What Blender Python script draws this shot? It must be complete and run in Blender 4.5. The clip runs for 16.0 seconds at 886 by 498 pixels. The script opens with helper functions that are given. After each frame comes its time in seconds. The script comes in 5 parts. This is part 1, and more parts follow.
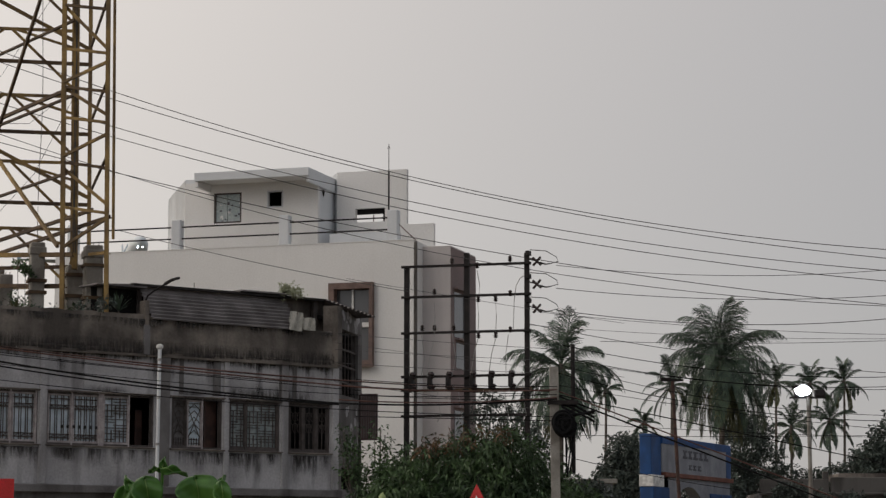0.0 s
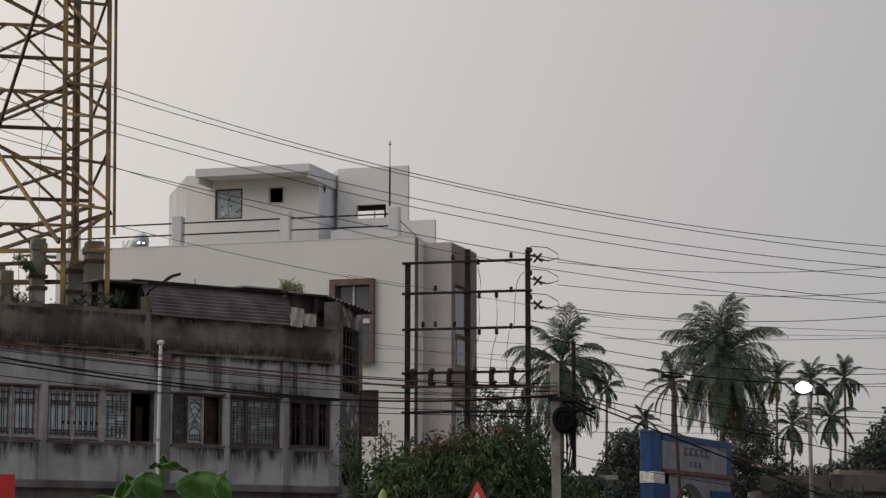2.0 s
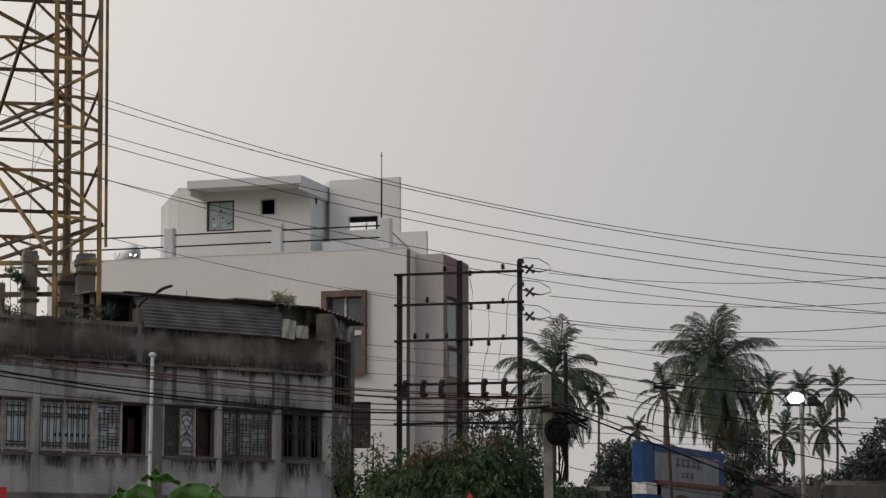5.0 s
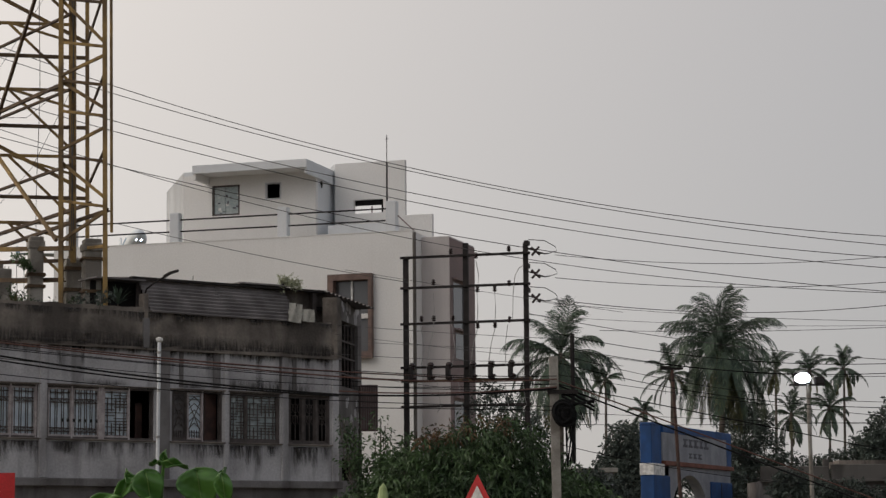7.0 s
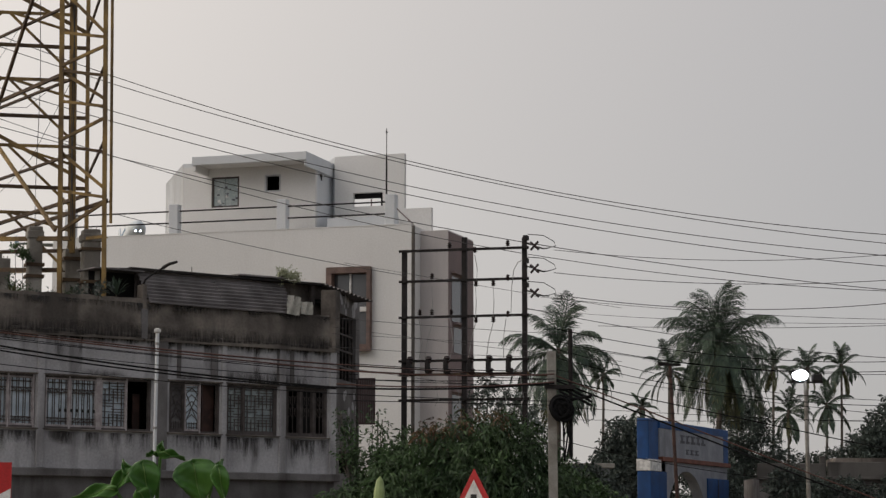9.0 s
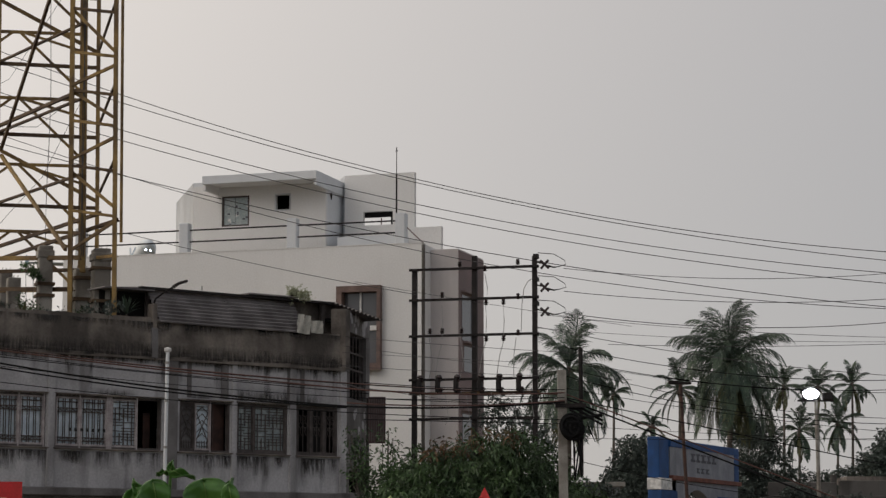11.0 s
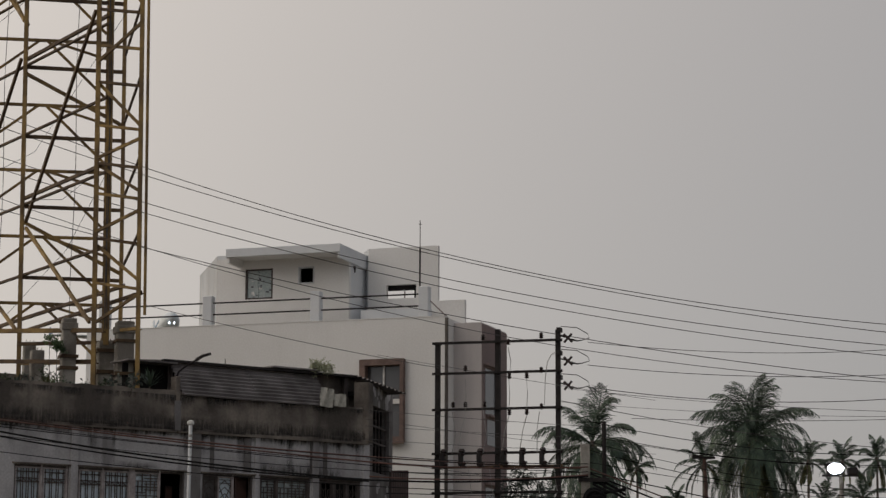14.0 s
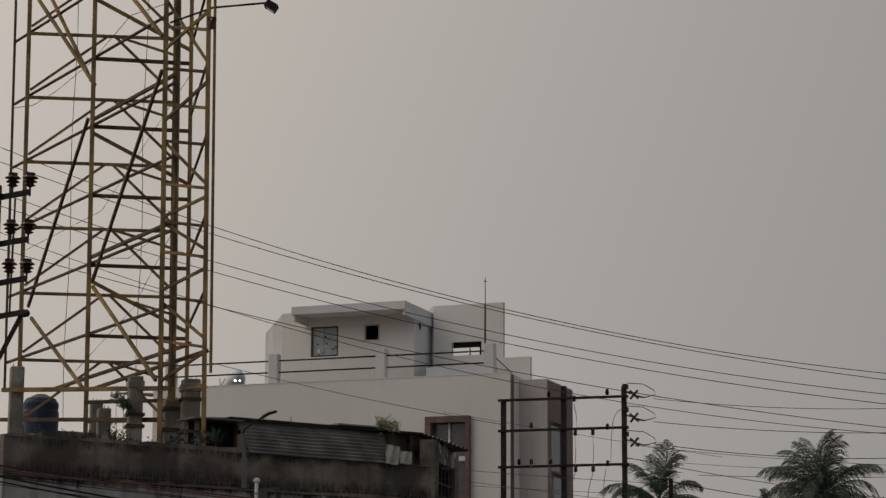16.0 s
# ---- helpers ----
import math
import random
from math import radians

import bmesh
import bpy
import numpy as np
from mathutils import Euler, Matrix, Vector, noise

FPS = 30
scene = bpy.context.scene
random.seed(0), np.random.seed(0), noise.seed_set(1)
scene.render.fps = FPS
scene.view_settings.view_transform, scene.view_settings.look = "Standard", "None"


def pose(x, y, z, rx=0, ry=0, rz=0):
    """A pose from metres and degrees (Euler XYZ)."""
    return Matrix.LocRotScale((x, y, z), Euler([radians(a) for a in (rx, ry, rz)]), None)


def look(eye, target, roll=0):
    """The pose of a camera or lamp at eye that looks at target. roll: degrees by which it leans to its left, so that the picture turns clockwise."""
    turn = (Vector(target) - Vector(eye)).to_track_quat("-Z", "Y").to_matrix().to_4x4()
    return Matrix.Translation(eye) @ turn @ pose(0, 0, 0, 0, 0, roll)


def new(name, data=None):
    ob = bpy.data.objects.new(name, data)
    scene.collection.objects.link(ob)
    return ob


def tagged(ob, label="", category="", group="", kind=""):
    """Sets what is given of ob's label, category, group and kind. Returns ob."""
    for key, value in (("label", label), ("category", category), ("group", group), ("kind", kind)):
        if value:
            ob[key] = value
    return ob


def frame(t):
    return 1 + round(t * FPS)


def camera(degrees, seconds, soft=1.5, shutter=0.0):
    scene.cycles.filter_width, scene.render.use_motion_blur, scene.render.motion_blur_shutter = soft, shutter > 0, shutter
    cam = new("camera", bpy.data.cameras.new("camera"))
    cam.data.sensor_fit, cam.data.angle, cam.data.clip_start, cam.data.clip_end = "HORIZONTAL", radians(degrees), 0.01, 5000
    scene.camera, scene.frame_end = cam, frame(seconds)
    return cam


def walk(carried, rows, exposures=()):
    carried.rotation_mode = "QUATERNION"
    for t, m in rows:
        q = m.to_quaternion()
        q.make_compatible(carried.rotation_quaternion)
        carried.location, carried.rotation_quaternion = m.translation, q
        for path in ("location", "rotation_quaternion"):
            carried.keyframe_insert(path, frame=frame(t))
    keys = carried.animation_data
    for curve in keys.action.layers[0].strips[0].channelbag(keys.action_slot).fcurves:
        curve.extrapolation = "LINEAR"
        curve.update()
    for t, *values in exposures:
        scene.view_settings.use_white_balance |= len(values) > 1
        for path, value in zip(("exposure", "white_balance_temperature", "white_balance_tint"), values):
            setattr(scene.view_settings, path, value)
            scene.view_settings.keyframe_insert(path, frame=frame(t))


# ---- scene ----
cam = camera(22.0, 16.0, soft=1.4)
EYE = 1.6
# seconds, turn to the left, look up, lean: a zoomed camera turning by hand on one spot
ROWS = [
    (0.0, 0.000, 7.681, 0.000),
    (0.5, 0.030, 7.715, 0.039),
    (1.0, 0.302, 7.674, 0.042),
    (1.5, 0.335, 7.720, -0.105),
    (2.0, 0.024, 7.590, -0.084),
    (2.5, -0.144, 7.577, 0.111),
    (3.0, -0.091, 7.561, 0.223),
    (3.5, -0.022, 7.635, -0.002),
    (4.0, -0.215, 7.715, -0.014),
    (4.2, -0.236, 7.885, -0.014),
    (6.3, 0.075, 7.755, 0.330),
    (6.5, 0.105, 7.618, 0.363),
    (7.0, -0.033, 7.442, 0.498),
    (7.5, -0.113, 7.393, 0.152),
    (8.0, 0.020, 7.350, -0.200),
    (8.5, 0.016, 7.186, -0.258),
    (9.0, -0.059, 7.288, -0.059),
    (9.2, -0.144, 7.288, -0.060),
    (11.3, 0.342, 7.885, 0.010),
    (11.5, 0.427, 7.970, 0.010),
    (12.0, 0.415, 8.212, -0.060),
    (12.5, 0.479, 8.546, 0.107),
    (13.0, 0.458, 8.782, 0.027),
    (13.5, 0.505, 9.070, -0.161),
    (14.0, 0.795, 9.601, -0.221),
    (14.5, 0.965, 10.274, -0.352),
    (15.0, 1.151, 10.784, -0.388),
    (15.5, 1.854, 10.975, -0.371),
    (16.0, 2.462, 11.024, -0.261),
]
walk(cam, [(t, pose(0, 0, EYE, 0, 0, yaw) @ pose(0, 0, 0, 90 + pitch, 0, 0) @ pose(0, 0, 0, 0, 0, -roll)) for t, yaw, pitch, roll in ROWS],
     [(0.0, 0.0, 6500, 10), (8.5, 0.06, 6500, 10), (12.5, -0.10, 6550, 10), (14.5, -0.38, 6650, 10), (16.0, -0.61, 6750, 10)])

# ---- light: overcast evening, a pale glow low on the left ----
world = bpy.data.worlds.new("world")
scene.world = world
world.use_nodes = True
wn, wl = world.node_tree.nodes, world.node_tree.links
wn.clear()
w_out = wn.new("ShaderNodeOutputWorld")
w_bg = wn.new("ShaderNodeBackground")
w_sky = wn.new("ShaderNodeTexSky")
w_sky.sky_type, w_sky.sun_disc = "NISHITA", False
w_sky.sun_elevation, w_sky.sun_rotation = radians(12), radians(-62)
w_tc = wn.new("ShaderNodeTexCoord")
w_dot = wn.new("ShaderNodeVectorMath")
w_dot.operation = "DOT_PRODUCT"
w_dot.inputs[1].default_value = Vector((-0.76, 0.42, 0.50)).normalized()
w_half = wn.new("ShaderNodeMath")
w_half.operation = "MULTIPLY_ADD"
w_half.inputs[1].default_value, w_half.inputs[2].default_value = 0.5, 0.5
w_pow = wn.new("ShaderNodeMath")
w_pow.operation = "POWER"
w_pow.inputs[1].default_value = 6.0
w_warm = wn.new("ShaderNodeVectorMath")
w_warm.operation = "MULTIPLY_ADD"
w_warm.inputs[0].default_value = (1.32, 1.135, 0.93)
w_warm.inputs[2].default_value = (0.311, 0.312, 0.331)
w_mix = wn.new("ShaderNodeMixRGB")
w_mix.inputs[0].default_value = 0.01
wl.new(w_tc.outputs["Generated"], w_dot.inputs[0])
wl.new(w_dot.outputs["Value"], w_half.inputs[0])
wl.new(w_half.outputs[0], w_pow.inputs[0])
wl.new(w_pow.outputs[0], w_warm.inputs[1])
wl.new(w_warm.outputs[0], w_mix.inputs[1])
wl.new(w_sky.outputs[0], w_mix.inputs[2])
wl.new(w_mix.outputs[0], w_bg.inputs[0])
w_bg.inputs[1].default_value = 1.0
wl.new(w_bg.outputs[0], w_out.inputs[0])
sun = new("sun", bpy.data.lights.new("sun", "SUN"))
sun.data.energy, sun.data.angle, sun.data.color = 0.5, radians(40), (1.0, 0.93, 0.85)
sun.matrix_world = look((-70, -50, 60), (0, 20, 0))


# ---- materials ----
def mat(name, col, col2=None, rough=0.8, metal=0.0, scale=2.0, fine=40.0, bump=0.3, dist=0.01, streak=0.0, stain=None, amount=0.5, island=0.0, spec=0.4):
    m = bpy.data.materials.new(name)
    m.use_nodes = True
    nt = m.node_tree
    N, L = nt.nodes, nt.links
    b = N["Principled BSDF"]
    b.inputs["Roughness"].default_value, b.inputs["Metallic"].default_value = rough, metal
    b.inputs["Specular IOR Level"].default_value = spec
    col2 = col2 or tuple(c * 0.7 for c in col)
    tc = N.new("ShaderNodeTexCoord")
    n1 = N.new("ShaderNodeTexNoise")
    n1.inputs["Scale"].default_value, n1.inputs["Detail"].default_value = scale, 6
    n2 = N.new("ShaderNodeTexNoise")
    n2.inputs["Scale"].default_value, n2.inputs["Detail"].default_value = fine, 4
    L.new(tc.outputs["Object"], n1.inputs["Vector"])
    L.new(tc.outputs["Object"], n2.inputs["Vector"])
    r1 = N.new("ShaderNodeValToRGB")
    r1.color_ramp.elements[0].position, r1.color_ramp.elements[1].position = 0.42, 0.60
    r1.color_ramp.elements[0].color, r1.color_ramp.elements[1].color = (*col2, 1), (*col, 1)
    L.new(n1.outputs["Fac"], r1.inputs[0])
    out = r1.outputs[0]
    mx = N.new("ShaderNodeMixRGB")
    mx.blend_type = "OVERLAY"
    mx.inputs[0].default_value = 0.35
    L.new(out, mx.inputs[1])
    L.new(n2.outputs["Fac"], mx.inputs[2])
    out = mx.outputs[0]
    if streak > 0:
        # rain streaks: noise stretched along the height
        mp = N.new("ShaderNodeMapping")
        mp.inputs["Scale"].default_value = (1.7, 1.7, 0.2)
        n3 = N.new("ShaderNodeTexNoise")
        n3.inputs["Scale"].default_value, n3.inputs["Detail"].default_value = 1.3, 5
        L.new(tc.outputs["Object"], mp.inputs[0])
        L.new(mp.outputs[0], n3.inputs["Vector"])
        r3 = N.new("ShaderNodeValToRGB")
        r3.color_ramp.elements[0].position, r3.color_ramp.elements[1].position = 0.52, 0.70
        L.new(n3.outputs["Fac"], r3.inputs[0])
        ml = N.new("ShaderNodeMath")
        ml.operation = "MULTIPLY"
        ml.inputs[1].default_value = streak
        L.new(r3.outputs[0], ml.inputs[0])
        m3 = N.new("ShaderNodeMixRGB")
        L.new(ml.outputs[0], m3.inputs[0])
        L.new(out, m3.inputs[1])
        m3.inputs[2].default_value = (*(stain or tuple(c * 0.35 for c in col)), 1)
        out = m3.outputs[0]
    if island > 0:
        ge = N.new("ShaderNodeNewGeometry")
        hs = N.new("ShaderNodeHueSaturation")
        mr = N.new("ShaderNodeMapRange")
        mr.inputs[3].default_value, mr.inputs[4].default_value = 1 - island, 1 + island
        L.new(ge.outputs["Random Per Island"], mr.inputs[0])
        L.new(mr.outputs[0], hs.inputs["Value"])
        L.new(out, hs.inputs["Color"])
        out = hs.outputs[0]
    L.new(out, b.inputs["Base Color"])
    bp = N.new("ShaderNodeBump")
    bp.inputs["Strength"].default_value, bp.inputs["Distance"].default_value = bump, dist
    L.new(n2.outputs["Fac"], bp.inputs["Height"])
    L.new(bp.outputs[0], b.inputs["Normal"])
    return m


def glow(name, col, strength):
    m = bpy.data.materials.new(name)
    m.use_nodes = True
    b = m.node_tree.nodes["Principled BSDF"]
    b.inputs["Base Color"].default_value = (*col, 1)
    b.inputs["Emission Color"].default_value, b.inputs["Emission Strength"].default_value = (*col, 1), strength
    return m


def glass_mat(name, col, rough=0.08):
    m = bpy.data.materials.new(name)
    m.use_nodes = True
    b = m.node_tree.nodes["Principled BSDF"]
    b.inputs["Base Color"].default_value, b.inputs["Roughness"].default_value = (*col, 1), rough
    b.inputs["Specular IOR Level"].default_value = 0.8
    return m


M_CEM = mat("stained_cement", (0.20, 0.19, 0.19), (0.11, 0.102, 0.10), 0.92, scale=0.8, fine=30, streak=0.7, stain=(0.045, 0.04, 0.038))
M_SOOT = mat("sooty_cement", (0.235, 0.205, 0.178), (0.085, 0.073, 0.065), 0.95, scale=0.8, fine=14, bump=0.5, dist=0.03, streak=0.5, stain=(0.05, 0.044, 0.04))
M_PLAST = mat("grey_plaster", (0.50, 0.49, 0.50), (0.37, 0.36, 0.37), 0.9, scale=0.8, fine=18, streak=0.75, stain=(0.15, 0.143, 0.144))
M_PATCH = mat("bare_plaster_patch", (0.17, 0.155, 0.14), (0.13, 0.115, 0.1), 0.9, scale=2)
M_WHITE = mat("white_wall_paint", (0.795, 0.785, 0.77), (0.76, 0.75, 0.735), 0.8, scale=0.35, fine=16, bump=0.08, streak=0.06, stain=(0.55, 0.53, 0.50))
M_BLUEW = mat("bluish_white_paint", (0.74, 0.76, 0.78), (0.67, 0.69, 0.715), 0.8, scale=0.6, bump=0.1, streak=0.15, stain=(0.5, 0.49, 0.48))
# streaked bluish white, darkened in colour to shade the left-facing walls
M_SHADEBLUE = mat("shaded_blue_white_paint", (0.58, 0.60, 0.62), (0.50, 0.52, 0.54), 0.85, scale=0.9, bump=0.1, streak=0.3, stain=(0.38, 0.37, 0.36))
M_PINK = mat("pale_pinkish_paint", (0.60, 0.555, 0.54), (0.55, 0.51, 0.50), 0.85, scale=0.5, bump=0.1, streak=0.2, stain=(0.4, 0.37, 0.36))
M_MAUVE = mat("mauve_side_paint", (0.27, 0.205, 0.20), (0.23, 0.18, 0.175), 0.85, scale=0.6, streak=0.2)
M_BROWN = mat("brown_window_trim", (0.20, 0.135, 0.115), None, 0.7, scale=3)
M_GLASS = glass_mat("dark_glass", (0.10, 0.10, 0.105))
M_PALEGL = mat("pale_frosted_glass", (0.42, 0.47, 0.47), (0.34, 0.40, 0.41), 0.25, scale=3, fine=12, bump=0.05)
# near-black: puts the shade of rooms and recesses into the colour
M_DARK = mat("room_shade_black", (0.012, 0.011, 0.011), None, 0.95)
M_REDWOOD = mat("dark_red_wood", (0.085, 0.043, 0.034), (0.05, 0.028, 0.023), 0.7, scale=4)
M_GRILLE = mat("grey_painted_frame", (0.46, 0.42, 0.42), (0.33, 0.29, 0.29), 0.6, scale=5)
M_GRDARK = mat("rusty_dark_grille", (0.10, 0.085, 0.08), None, 0.8, scale=5)
M_SHUT = mat("pale_blue_shutter", (0.70, 0.79, 0.86), (0.56, 0.65, 0.72), 0.6, scale=3)
M_TIN = mat("dark_corrugated_sheet", (0.25, 0.232, 0.232), (0.14, 0.128, 0.128), 0.7, 0.2, scale=1.0, streak=0.3)
M_YEL = mat("rusty_yellow_steel", (0.31, 0.205, 0.075), (0.15, 0.10, 0.05), 0.7, 0.2, scale=1.1, fine=14, streak=0.5, stain=(0.07, 0.045, 0.028))
M_YELD = mat("rust_brown_steel", (0.12, 0.08, 0.045), (0.07, 0.045, 0.03), 0.75, 0.2, scale=2)
M_STEEL = mat("dark_rusty_steel", (0.030, 0.025, 0.024), (0.018, 0.015, 0.015), 0.7, 0.3, scale=3)
M_GALV = mat("grey_pole_steel", (0.42, 0.41, 0.40), (0.28, 0.27, 0.26), 0.6, 0.2, scale=3)
M_CONC = mat("weathered_concrete", (0.34, 0.325, 0.295), (0.18, 0.165, 0.145), 0.9, scale=1.5, streak=0.4, stain=(0.08, 0.07, 0.058))
M_BLACK = mat("black_cable", (0.014, 0.014, 0.015), None, 0.9, spec=0.15)
M_WIRE = mat("grey_wire", (0.10, 0.095, 0.095), None, 0.6, 0.4)
M_REDW = mat("reddish_cable", (0.11, 0.05, 0.04), None, 0.7)
M_PORC = mat("brown_porcelain", (0.05, 0.035, 0.035), None, 0.25)
M_FROND = mat("palm_leaf", (0.068, 0.104, 0.064), (0.036, 0.058, 0.042), 0.55, scale=1.5, island=0.4)
M_FRONDY = mat("yellowing_palm_leaf", (0.13, 0.135, 0.06), (0.07, 0.075, 0.034), 0.6, scale=1.5, island=0.3)
M_LEAF = mat("mango_leaf", (0.072, 0.122, 0.048), (0.034, 0.064, 0.027), 0.5, scale=0.9, island=0.6)
# distance haze is mixed into this leaf colour: paler, greyer, bluer
M_LEAFD = mat("hazed_leaf", (0.082, 0.104, 0.088), (0.042, 0.055, 0.048), 0.7, scale=0.4, island=0.5)
M_NEAR = mat("bright_green_leaf", (0.070, 0.175, 0.028), (0.04, 0.115, 0.02), 0.45, scale=12, fine=90, bump=0.2, dist=0.002)
M_BARK = mat("grey_bark", (0.13, 0.11, 0.095), (0.07, 0.06, 0.05), 0.9, scale=2, fine=18)
M_BLUE = mat("blue_arch_paint", (0.010, 0.072, 0.24), (0.009, 0.052, 0.17), 0.6, scale=1, streak=0.3)
M_ARCHW = mat("pale_arch_paint", (0.30, 0.31, 0.34), (0.23, 0.24, 0.27), 0.7, scale=1, streak=0.3)
M_ORANGE = mat("faded_red_band", (0.20, 0.075, 0.05), None, 0.7)
M_INK = mat("grey_lettering", (0.10, 0.10, 0.12), None, 0.7)
M_RED = mat("sign_red", (0.50, 0.02, 0.025), (0.42, 0.02, 0.02), 0.45, scale=4)
M_SIGNW = mat("sign_white", (0.78, 0.77, 0.75), None, 0.45, scale=5)
M_SIGNK = mat("sign_black", (0.02, 0.02, 0.02), None, 0.5)
M_TANK = mat("dark_blue_plastic", (0.012, 0.025, 0.07), None, 0.5)
M_GROUND = mat("dusty_ground", (0.20, 0.17, 0.13), (0.11, 0.10, 0.07), 0.95, scale=0.15, fine=5)
M_ROAD = mat("asphalt", (0.055, 0.054, 0.053), (0.04, 0.04, 0.04), 0.9, scale=0.6, fine=60)
M_JET = mat("aircraft_white", (0.60, 0.66, 0.70), (0.55, 0.61, 0.65), 0.35, scale=0.2, bump=0.02)
M_JETG = mat("aircraft_grey", (0.36, 0.41, 0.43), None, 0.4, scale=0.2, bump=0.02)
M_JETB = mat("aircraft_blue", (0.05, 0.17, 0.30), None, 0.4, scale=0.2, bump=0.02)
M_LAMP = glow("white_lamp_glow", (0.80, 0.88, 1.0), 14.0)
M_OLDW = mat("old_dark_wall", (0.12, 0.112, 0.105), (0.065, 0.06, 0.056), 0.95, scale=0.5, streak=0.5)
M_NEWLEAF = mat("reddish_new_leaf", (0.15, 0.075, 0.04), (0.08, 0.06, 0.025), 0.5, scale=1.5, island=0.5)
M_PALE = mat("pale_dry_plant", (0.46, 0.48, 0.34), (0.34, 0.36, 0.24), 0.8, scale=6)
M_CLOTH = mat("pale_torn_cloth", (0.50, 0.48, 0.43), (0.36, 0.35, 0.31), 0.9, scale=6)


def stain_mat(name, col, upward):
    """A soft-edged rain stain that thins out along its length."""
    m = bpy.data.materials.new(name)
    m.use_nodes = True
    N, L = m.node_tree.nodes, m.node_tree.links
    b = N["Principled BSDF"]
    b.inputs["Base Color"].default_value, b.inputs["Roughness"].default_value = (*col, 1), 0.95
    tc = N.new("ShaderNodeTexCoord")
    sp = N.new("ShaderNodeSeparateXYZ")
    L.new(tc.outputs["Generated"], sp.inputs[0])
    def calc(op, a, c):
        n = N.new("ShaderNodeMath")
        n.operation = op
        n.use_clamp = op == "MULTIPLY"
        for k, v in enumerate((a, c)):
            if isinstance(v, (int, float)):
                n.inputs[k].default_value = v
            else:
                L.new(v, n.inputs[k])
        return n.outputs[0]
    across = calc("MULTIPLY", calc("MULTIPLY", sp.outputs[0], calc("SUBTRACT", 1.0, sp.outputs[0])), 4.0)
    along = calc("SUBTRACT", 1.0, sp.outputs[2]) if upward else sp.outputs[2]
    n1 = N.new("ShaderNodeTexNoise")
    n1.inputs["Scale"].default_value, n1.inputs["Detail"].default_value = 4.0, 5
    mp = N.new("ShaderNodeMapping")
    mp.inputs["Scale"].default_value = (4.0, 4.0, 0.7)
    L.new(tc.outputs["Object"], mp.inputs[0])
    L.new(mp.outputs[0], n1.inputs["Vector"])
    grain = calc("MULTIPLY", calc("SUBTRACT", n1.outputs["Fac"], 0.28), 2.6)
    fac = calc("MULTIPLY", calc("MULTIPLY", across, along), grain)
    L.new(calc("MULTIPLY", fac, 1.05), b.inputs["Alpha"])
    return m
M_STAIN = stain_mat("black_rain_stain", (0.06, 0.055, 0.053), False)
M_STAINUP = stain_mat("rising_damp_stain", (0.035, 0.031, 0.029), True)


# ---- building helpers ----
def thing(name, m, label, category, group="", kind=""):
    ob = new(name)
    ob.matrix_basis = m
    return tagged(ob, label, category, group, kind)


def mesh_of(bm, name):
    me = bpy.data.meshes.new(name)
    bmesh.ops.recalc_face_normals(bm, faces=bm.faces)
    bm.to_mesh(me)
    bm.free()
    return me


def part(name, bm, material, parent=None, label="", smooth=False):
    me = bm if isinstance(bm, bpy.types.Mesh) else mesh_of(bm, name)
    if not me.materials:
        me.materials.append(material)
    if smooth:
        me.polygons.foreach_set("use_smooth", [True] * len(me.polygons))
    ob = new(name, me)
    ob.parent = parent
    if label:
        ob["label"] = label
    return ob


def box(bm, x0, x1, y0, y1, z0, z1, bevel=0.0):
    r = bmesh.ops.create_cube(bm, size=1, matrix=Matrix.Translation(((x0 + x1) / 2, (y0 + y1) / 2, (z0 + z1) / 2)) @ Matrix.Diagonal((abs(x1 - x0), abs(y1 - y0), abs(z1 - z0), 1)))
    if bevel:
        es = list({e for v in r["verts"] for e in v.link_edges})
        bmesh.ops.bevel(bm, geom=es, offset=bevel, segments=1, affect="EDGES")
    return bm


def boxed(x0, x1, y0, y1, z0, z1, bevel=0.0):
    return box(bmesh.new(), x0, x1, y0, y1, z0, z1, bevel)


def beam(bm, a, b, w, h=None):
    """A square bar from a to b."""
    a, b = Vector(a), Vector(b)
    d = b - a
    q = d.to_track_quat("Z", "Y").to_matrix().to_4x4()
    bmesh.ops.create_cube(bm, size=1, matrix=Matrix.Translation((a + b) / 2) @ q @ Matrix.Diagonal((w, h or w, d.length, 1)))
    return bm


def beamed(a, b, w, h=None):
    return beam(bmesh.new(), a, b, w, h)


def angle_bar(a, b, w, t=0.012):
    """An L-shaped steel section from a to b."""
    a, b = Vector(a), Vector(b)
    d = b - a
    q = Matrix.Translation(a) @ d.to_track_quat("Z", "Y").to_matrix().to_4x4()
    bm = bmesh.new()
    prof = ((-w / 2, -w / 2), (w / 2, -w / 2), (w / 2, -w / 2 + t), (-w / 2 + t, -w / 2 + t), (-w / 2 + t, w / 2), (-w / 2, w / 2))
    v0 = [bm.verts.new(q @ Vector((x, y, 0))) for x, y in prof]
    v1 = [bm.verts.new(q @ Vector((x, y, d.length))) for x, y in prof]
    n = len(prof)
    for i in range(n):
        bm.faces.new((v0[i], v0[(i + 1) % n], v1[(i + 1) % n], v1[i]))
    bm.faces.new(v0)
    bm.faces.new(v1)
    return bm


